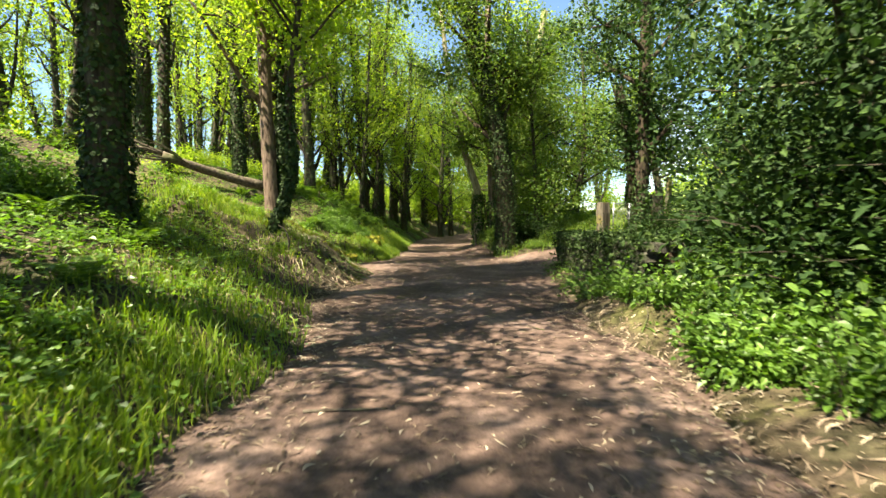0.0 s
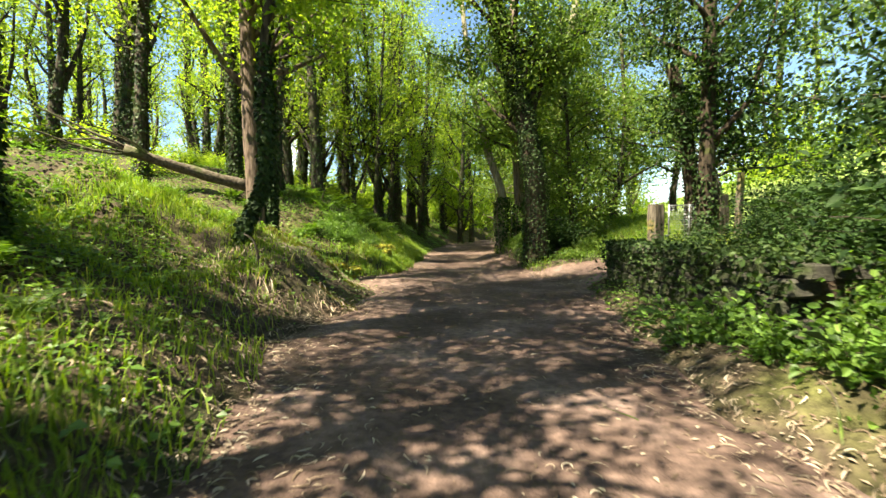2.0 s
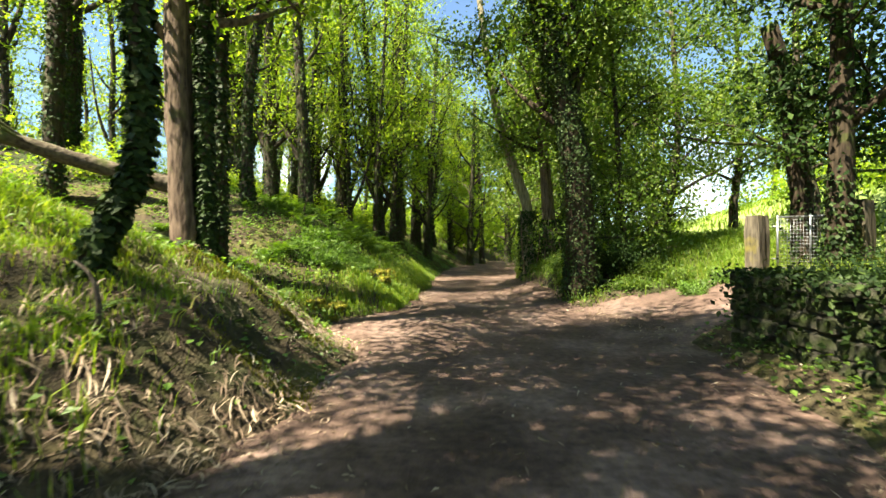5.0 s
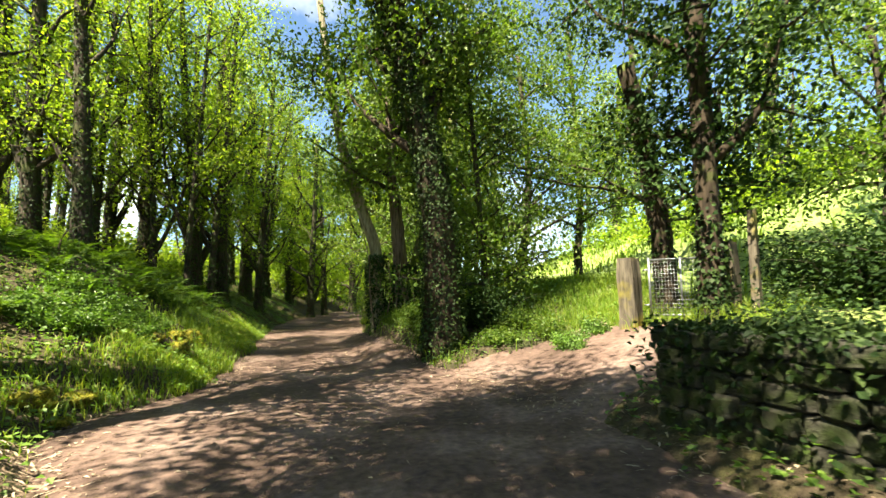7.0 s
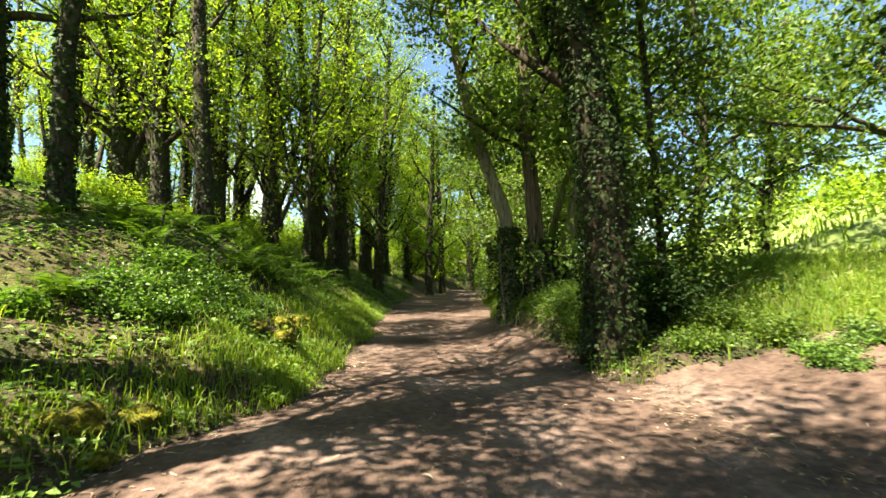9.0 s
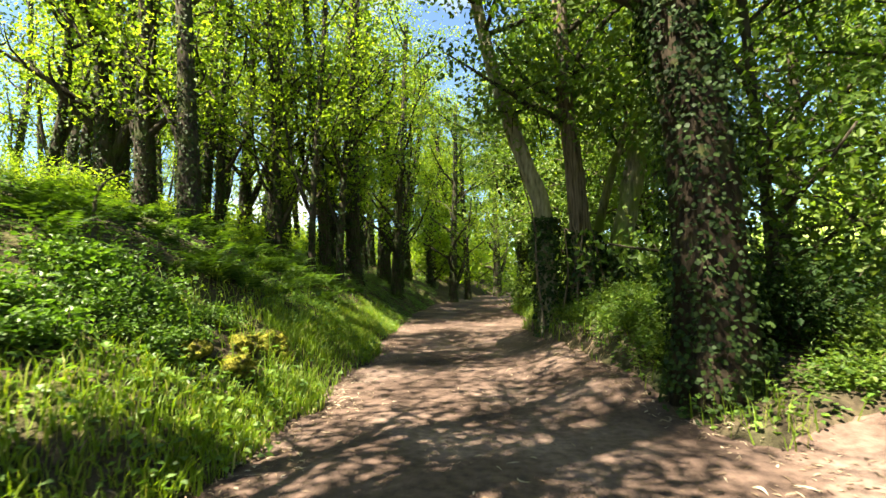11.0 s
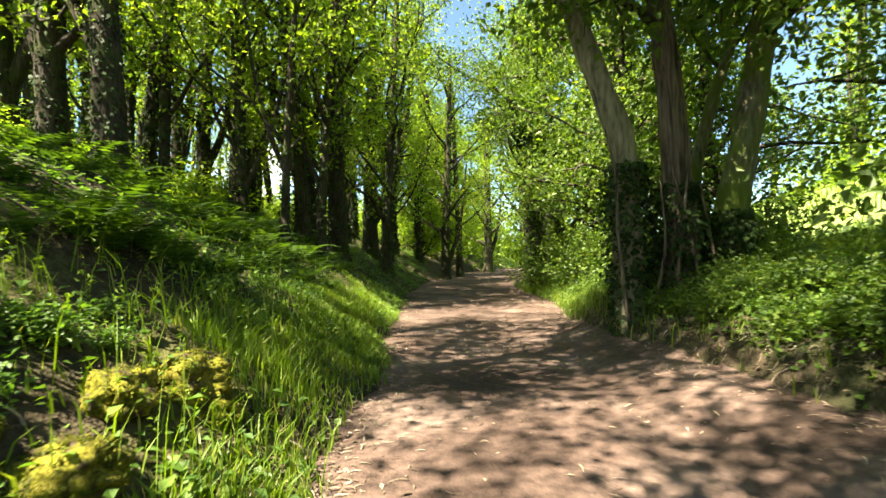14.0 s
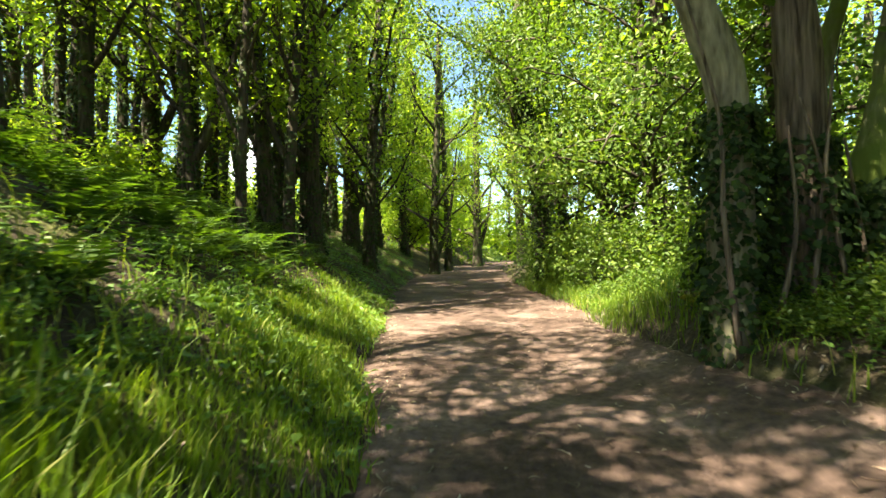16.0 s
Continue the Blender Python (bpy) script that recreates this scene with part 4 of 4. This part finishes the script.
def curled(x, y, r, low, high, width):
    """Long dry leaves lying in arcs on the ground."""
    n, k = len(x), 5
    size, a, bow = r.uniform(low, high, n), r.uniform(0, 6.283, n), r.normal(0, 1.3, n)
    t = np.linspace(-0.5, 0.5, k)[None, :]
    ang = a[:, None] + bow[:, None] * t
    px = x[:, None] + np.cumsum(np.cos(ang), 1) * size[:, None] / k
    py = y[:, None] + np.cumsum(np.sin(ang), 1) * size[:, None] / k
    arch = (0.25 - t ** 2) * size[:, None] * r.uniform(-0.05, 0.5, n)[:, None]
    w = width * r.uniform(0.6, 1.4, n)[:, None] * np.array([[0.15, 0.8, 1.0, 0.75, 0.1]])
    z = land(px, py) + 0.006 + np.maximum(arch, 0)
    roll = r.normal(0, 0.5, n)[:, None] * w
    left = np.stack([px - np.sin(ang) * w, py + np.cos(ang) * w, z + np.abs(roll)], -1)
    right = np.stack([px + np.sin(ang) * w, py - np.cos(ang) * w, z], -1)
    v = np.stack([left, right], 2).reshape(-1, 3)
    i = (np.arange(n) * 2 * k)[:, None, None] + 2 * np.arange(k - 1)[None, :, None]
    return v, (i + np.array([0, 1, 3, 2])).reshape(-1, 4)


x, y, r = scatter(130000, -6.6, 4.2, 0.8, 36, litter, 56)
thin = r.uniform(size=len(x)) < 0.5
sp = Soup()
sp.add(*curled(x[thin], y[thin], r, 0.07, 0.19, 0.0075))
p = np.stack([x, y, land(x, y) + 0.006], 1)
v, t = leaves(p[~thin], r.uniform(0.025, 0.08, (~thin).sum()), 0.93, 0.5, r=r, curl=0.15)
sp.add(v, None, t)
tagged(place("leaf_litter", sp.mesh("leaf_litter", DEAD_LEAF)), "dry fallen leaves strewn over the track", "leaf litter", kind="stuff")

# short moss and dead bracken on the earthy bank
x, y, r = scatter(60000, -4.6, -1.8, 9.0, 17.0, lambda x, y: (1 - on_path(x, y)) * step(-0.1, 0.35, value_noise(x * 1.2, y * 1.2, 43)) * np.exp(-((y - 12.8) / 3.2) ** 4), 60)
v, q, t = blades(x, y, r, 0.055 + 0 * x, 0.006)
tagged(place("bank_moss", Soup().add(v, q, t).mesh("bank_moss", MOSS_TUFT)), "yellow-green moss on the earthy bank", "moss", kind="stuff")
x, y, r = scatter(3200, -4.6, -2.0, 9.5, 15.5, lambda x, y: (1 - on_path(x, y)) * step(-0.1, 0.4, value_noise(x * 1.4, y * 1.4, 44)), 61)
v, q = curled(x, y, r, 0.12, 0.34, 0.007)
v[:, 2] += np.repeat(r.uniform(0, 0.1, len(x)), 10)
tagged(place("dead_bracken", Soup().add(v, q).mesh("dead_bracken", DEAD_LEAF)), "brown dead bracken stalks on the bank", "undergrowth", kind="stuff")

# ---- stone wall ----


def stone_mesh(seed):
    r = np.random.default_rng(seed)
    bm = bmesh.new()
    bmesh.ops.create_cube(bm, size=1)
    bmesh.ops.bevel(bm, geom=bm.edges[:], offset=0.16, segments=1, affect="EDGES")
    for v in bm.verts:
        v.co += Vector(r.normal(size=3) * 0.035)
    me = bpy.data.meshes.new("stone")
    bm.to_mesh(me)
    bm.free()
    me.materials.append(STONE)
    return me


STONES = [stone_mesh(k) for k in range(7)]
WALL_A, WALL_B = Vector((3.35, 14.2, 0)), Vector((3.2, 7.5, 0))
along = (WALL_B - WALL_A).normalized()
across = Vector((-along.y, along.x, 0))
if across.x < 0:
    across = -across
wall = new("wall_1")
wall.location = (*WALL_A.xy, float(land(WALL_A.x, WALL_A.y)) - 0.1)
tagged(wall, "low mossy drystone wall half hidden by ivy", "wall", kind="structure")
turn = math.atan2(along.y, along.x)
rw = np.random.default_rng(77)
bm = bmesh.new()
bmesh.ops.create_cube(bm, size=1, matrix=Matrix.LocRotScale(along * 3.35 + across * 0.33 + Vector((0, 0, 0.44)), Euler((0, 0, turn)), (6.4, 0.42, 0.82)))
part("core", bm, EARTH, wall)
high = 0.0
for course in range(5):
    h = (0.25, 0.22, 0.2, 0.18, 0.17)[course]
    for row, side in ((0, 0.1), (1, 0.56)):
        s = rw.uniform(0, 0.15)
        while s < 6.6:
            w = rw.uniform(0.2, 0.46)
            if row == 0 or s < 1.2 or course == 4:
                ob = place("stone", STONES[rw.integers(7)], wall)
                ob.matrix_basis = Matrix.LocRotScale(along * (s + w / 2) + across * (side + rw.normal() * 0.02) + Vector((0, 0, high + h / 2)), Euler((rw.normal() * 0.05, rw.normal() * 0.05, turn + rw.normal() * 0.06)), (w * 1.02, rw.uniform(0.26, 0.34), h * 1.05))
            s += w
    ob = place("stone", STONES[rw.integers(7)], wall)
    ob.matrix_basis = Matrix.LocRotScale(along * 0.1 + across * 0.33 + Vector((0, 0, high + h / 2)), Euler((0, 0, turn)), (0.3, 0.3, h))
    high += h
n = 3600
s_, u_, k_ = rw.uniform(-0.1, 6.8, n), rw.uniform(-0.1, 0.75, n), rw.uniform(0, 1.3, n)
on_top = rw.uniform(size=n) < 0.72
u_ = np.where(on_top, u_, -0.12 + 0.05 * rw.normal(size=n))
k_ = np.where(on_top, 0.99 + np.abs(rw.normal(size=n)) * 0.05, 1.1 - np.abs(rw.normal(size=n)) * 0.5)
ok = k_ > 0
base = np.array(wall.location)
p = base + s_[:, None] * np.array(along) + u_[:, None] * np.array(across) + k_[:, None] * np.array([0, 0, 1.0])
v, t = leaves(p[ok], rw.uniform(0.05, 0.11, ok.sum()), 0.5, 0.75, r=rw)
tagged(place("wall_ivy", Soup().add(v, None, t).mesh("wall_ivy", LEAF_IVY)), "dark ivy creeping over the stone wall", "ivy", kind="stuff")

# ---- gate and its posts ----


def build_post(x, y, w, h, label, seed, lean=0.0):
    r = np.random.default_rng(seed)
    bm = bmesh.new()
    bmesh.ops.create_cube(bm, size=1, matrix=Matrix.LocRotScale((0, 0, h / 2 - 0.1), None, (w, w, h + 0.2)))
    bmesh.ops.subdivide_edges(bm, edges=bm.edges[:], cuts=3, use_grid_fill=True)
    for v in bm.verts:
        v.co += Vector(r.normal(size=3) * w * 0.025)
        if v.co.z > h - 0.02:
            v.co.x *= 0.92
            v.co.y *= 0.92
    me = bpy.data.meshes.new("gate_post")
    bm.to_mesh(me)
    bm.free()
    me.materials.append(POST_WOOD)
    ob = tagged(new("gate_post", me), label, "post")
    ob.matrix_world = pose(x, y, float(land(x, y)), 0, lean, 25)
    return ob


build_post(6.0, 18.1, 0.34, 1.36, "squat weathered wooden gatepost with yellow moss", 1)
build_post(7.38, 17.0, 0.32, 1.36, "weathered wooden gatepost beside an oak", 2)
build_post(7.75, 16.75, 0.14, 1.95, "tall thin grey wooden pole by the gate", 3, 3)
gate = tagged(new("metal_gate"), "galvanised steel field gate with wire mesh", "gate")
gx0, gy0, gx1, gy1 = 6.3, 17.85, 7.2, 17.15
gate.matrix_world = Matrix.LocRotScale((gx0, gy0, float(land(gx0, gy0)) + 0.08), Euler((0, 0, math.atan2(gy1 - gy0, gx1 - gx0))), None)
GL = math.hypot(gx1 - gx0, gy1 - gy0)
for name, a, b, rad in [("rail", (0, 0, 0.1), (GL, 0, 0.1), 0.02), ("rail", (0, 0, 1.2), (GL, 0, 1.2), 0.02), ("upright", (0, 0, 0), (0, 0, 1.25), 0.025), ("upright", (GL * 0.5, 0, 0), (GL * 0.5, 0, 1.25), 0.02), ("upright", (GL, 0, 0), (GL, 0, 1.25), 0.025)] \
        + [("wire", (0, 0, 0.17 + 0.075 * k), (GL, 0, 0.17 + 0.075 * k), 0.0035) for k in range(14)] + [("wire", (GL * k / 20, 0, 0.1), (GL * k / 20, 0, 1.2), 0.003) for k in range(1, 20)]:
    bar = place(name, Soup().add(*tube(np.array([a, b]), [rad, rad], 8)).mesh(name, STEEL, True), gate)
    if name == "upright" and a[0] in (0, GL):
        for zz in ((0.3, 1.0) if a[0] == 0 else (0.8,)):
            s = -1 if a[0] == 0 else 1
            place("hinge" if a[0] == 0 else "latch", Soup().add(*tube(np.array([(a[0], 0, zz), (a[0] + s * 0.12, 0.01, zz)]), [0.018, 0.012], 8)).mesh("fitting", STEEL, True), bar)

# ---- fallen log with dead branches ----
log = tagged(new("fallen_log"), "fallen dead trunk propped across the slope", "log")
ll = smooth_line([(-5.9, 15.9, 2.75), (-7.0, 15.2, 3.05), (-8.2, 14.2, 3.5)], 12)
place("trunk", Soup().add(*tube(ll, np.linspace(0.17, 0.12, 12), 10, 0.08)).mesh("trunk", DEAD_WOOD, True), log)
rl = np.random.default_rng(8)
for k in range(9):
    i = rl.integers(6, 12)
    ln = limb_line(ll[i], (-0.75, -0.55 + 0.3 * rl.normal(), 0.3 + 0.25 * rl.normal()), rl.uniform(1.5, 3.6), 0.0, rl, 7, 0.14)
    place("branch", Soup().add(*tube(ln, np.linspace(0.04, 0.006, 8), 5)).mesh("branch", DEAD_WOOD, True), log)

# ---- mossy stones on the verge ----


def build_rock(x, y, s, seed, label):
    r = np.random.default_rng(seed)
    bm = bmesh.new()
    bmesh.ops.create_icosphere(bm, subdivisions=4, radius=1)
    for v in bm.verts:
        off = Vector((seed * 3.1, 0, 0))
        v.co *= 1 + 0.45 * noise.noise(v.co * 1.6 + off) + 0.22 * noise.noise(v.co * 3.7 + off) + 0.1 * noise.noise(v.co * 9) + 0.05 * noise.noise(v.co * 21)
        v.co.z *= 0.6
    me = bpy.data.meshes.new("mossy_rock")
    bm.to_mesh(me)
    bm.free()
    for p in me.polygons:
        p.use_smooth = True
    me.materials.append(MOSS)
    ob = tagged(new("mossy_rock", me), label, "rock", "mossy rocks")
    p = np.array([v.co[:] for v in me.vertices])
    p = p[r.integers(0, len(p), 1500)] + r.normal(size=(1500, 3)) * 0.05
    keep = value_noise(p[:, 0] * 2.2 + seed, p[:, 1] * 2.2, 61) > -0.35
    v, t = leaves(p[keep & (p[:, 2] > -0.2)], 0.13, 0.55, 0.5, r=r)
    tagged(place("moss", Soup().add(v, None, t).mesh("moss", MOSS_TUFT), ob, "yellow-green moss"), kind="stuff")
    ob.matrix_world = Matrix.LocRotScale((x, y, float(land(x, y)) + s * 0.12), Euler((0, 0, seed)), (s, s * 0.8, s))
    return ob


for k, (x, y, s) in enumerate(((-2.95, 21.8, 0.3), (-3.1, 21.3, 0.24), (-2.9, 20.65, 0.24), (-2.72, 21.75, 0.16), (-3.3, 20.5, 0.2), (-3.3, 17.3, 0.2), (-3.6, 16.8, 0.24), (-3.2, 16.6, 0.14), (2.3, 27.3, 0.18), (2.6, 26.7, 0.22))):
    build_rock(x, y, s, k + 1, "moss-covered yellow-green rock in the grass")

# a stick across the track
stick = tagged(place("stick", Soup().add(*tube(smooth_line([(-1.12, 3.78, 0.03), (-0.75, 3.8, 0.035), (-0.45, 3.83, 0.03)], 8), np.linspace(0.014, 0.008, 8), 6, 0.08)).mesh("stick", DEAD_WOOD, True)), "thin dry stick lying across the track", "stick")
stick.location.z = float(land(-0.8, 3.8)) - 0.02

# sticks lying about, and two bent dead stems
STICKS = [((-3.3, 6.2), (-4.3, 6.0), 0.02), ((-3.0, 7.4), (-3.9, 7.9), 0.018), ((-2.7, 5.4), (-3.2, 6.1), 0.014), ((-3.6, 8.2), (-3.1, 8.9), 0.012), ((2.5, 6.0), (2.9, 6.9), 0.012), ((-2.4, 9.0), (-2.9, 9.3), 0.012),
          ((0.6, 4.6), (0.9, 4.75), 0.006), ((-0.3, 5.6), (-0.55, 5.75), 0.006), ((1.4, 6.6), (1.2, 6.85), 0.006), ((-0.9, 9.4), (-0.6, 9.5), 0.006), ((0.9, 10.8), (1.2, 10.7), 0.006)]
for k, (p0, p1, rad) in enumerate(STICKS):
    mid = ((p0[0] + p1[0]) / 2 + 0.05, (p0[1] + p1[1]) / 2 - 0.04)
    pts = smooth_line([(x, y, float(land(x, y)) + rad * 0.8) for x, y in (p0, mid, p1)], 8)
    tagged(place("stick", Soup().add(*tube(pts, np.linspace(rad, rad * 0.5, 8), 6, 0.08)).mesh("stick", DEAD_WOOD, True)), "dry broken stick lying on the ground", "stick", "fallen sticks")
for x, y, pts, label in ((-3.45, 10.7, [(0, 0, -0.05), (0.03, 0, 0.25), (-0.05, 0.02, 0.5), (-0.22, 0.05, 0.62)], "pale bent dead root on the earthy bank"),
                         (-5.6, 21.9, [(0, 0, -0.05), (0.0, 0, 0.3), (0.12, 0, 0.6), (0.42, 0.05, 0.78)], "pale dead stem arching over the bracken")):
    line = smooth_line(pts, 10) + np.array([x, y, float(land(x, y))])
    tagged(place("dead_stem", Soup().add(*tube(line, np.linspace(0.03, 0.012, 10), 6, 0.06)).mesh("dead_stem", DEAD_WOOD, True)), label, "dead stem")

# tall seeding grass on the verge
x, y, r = scatter(170, -4.2, -2.5, 20.5, 25.0, lambda x, y: 1 - on_path(x, y), 71)
v, q, t = blades(x, y, r, 0.55 + 0 * x, 0.005)
sp = Soup().add(v, q, t)
tips = v.reshape(-1, 5, 3)[:, 4]
for _ in range(5):
    sp.add(*[(lambda a_: (a_[0], None, a_[1]))(leaves(tips - np.array([0, 0, 1.0]) * r.uniform(0, 0.09, (len(tips), 1)), 0.045, 0.2, 0.3, r=r))][0])
tagged(place("seed_grass", sp.mesh("seed_grass", GRASS)), "tall pale grass in seed on the verge", "grass", kind="stuff")
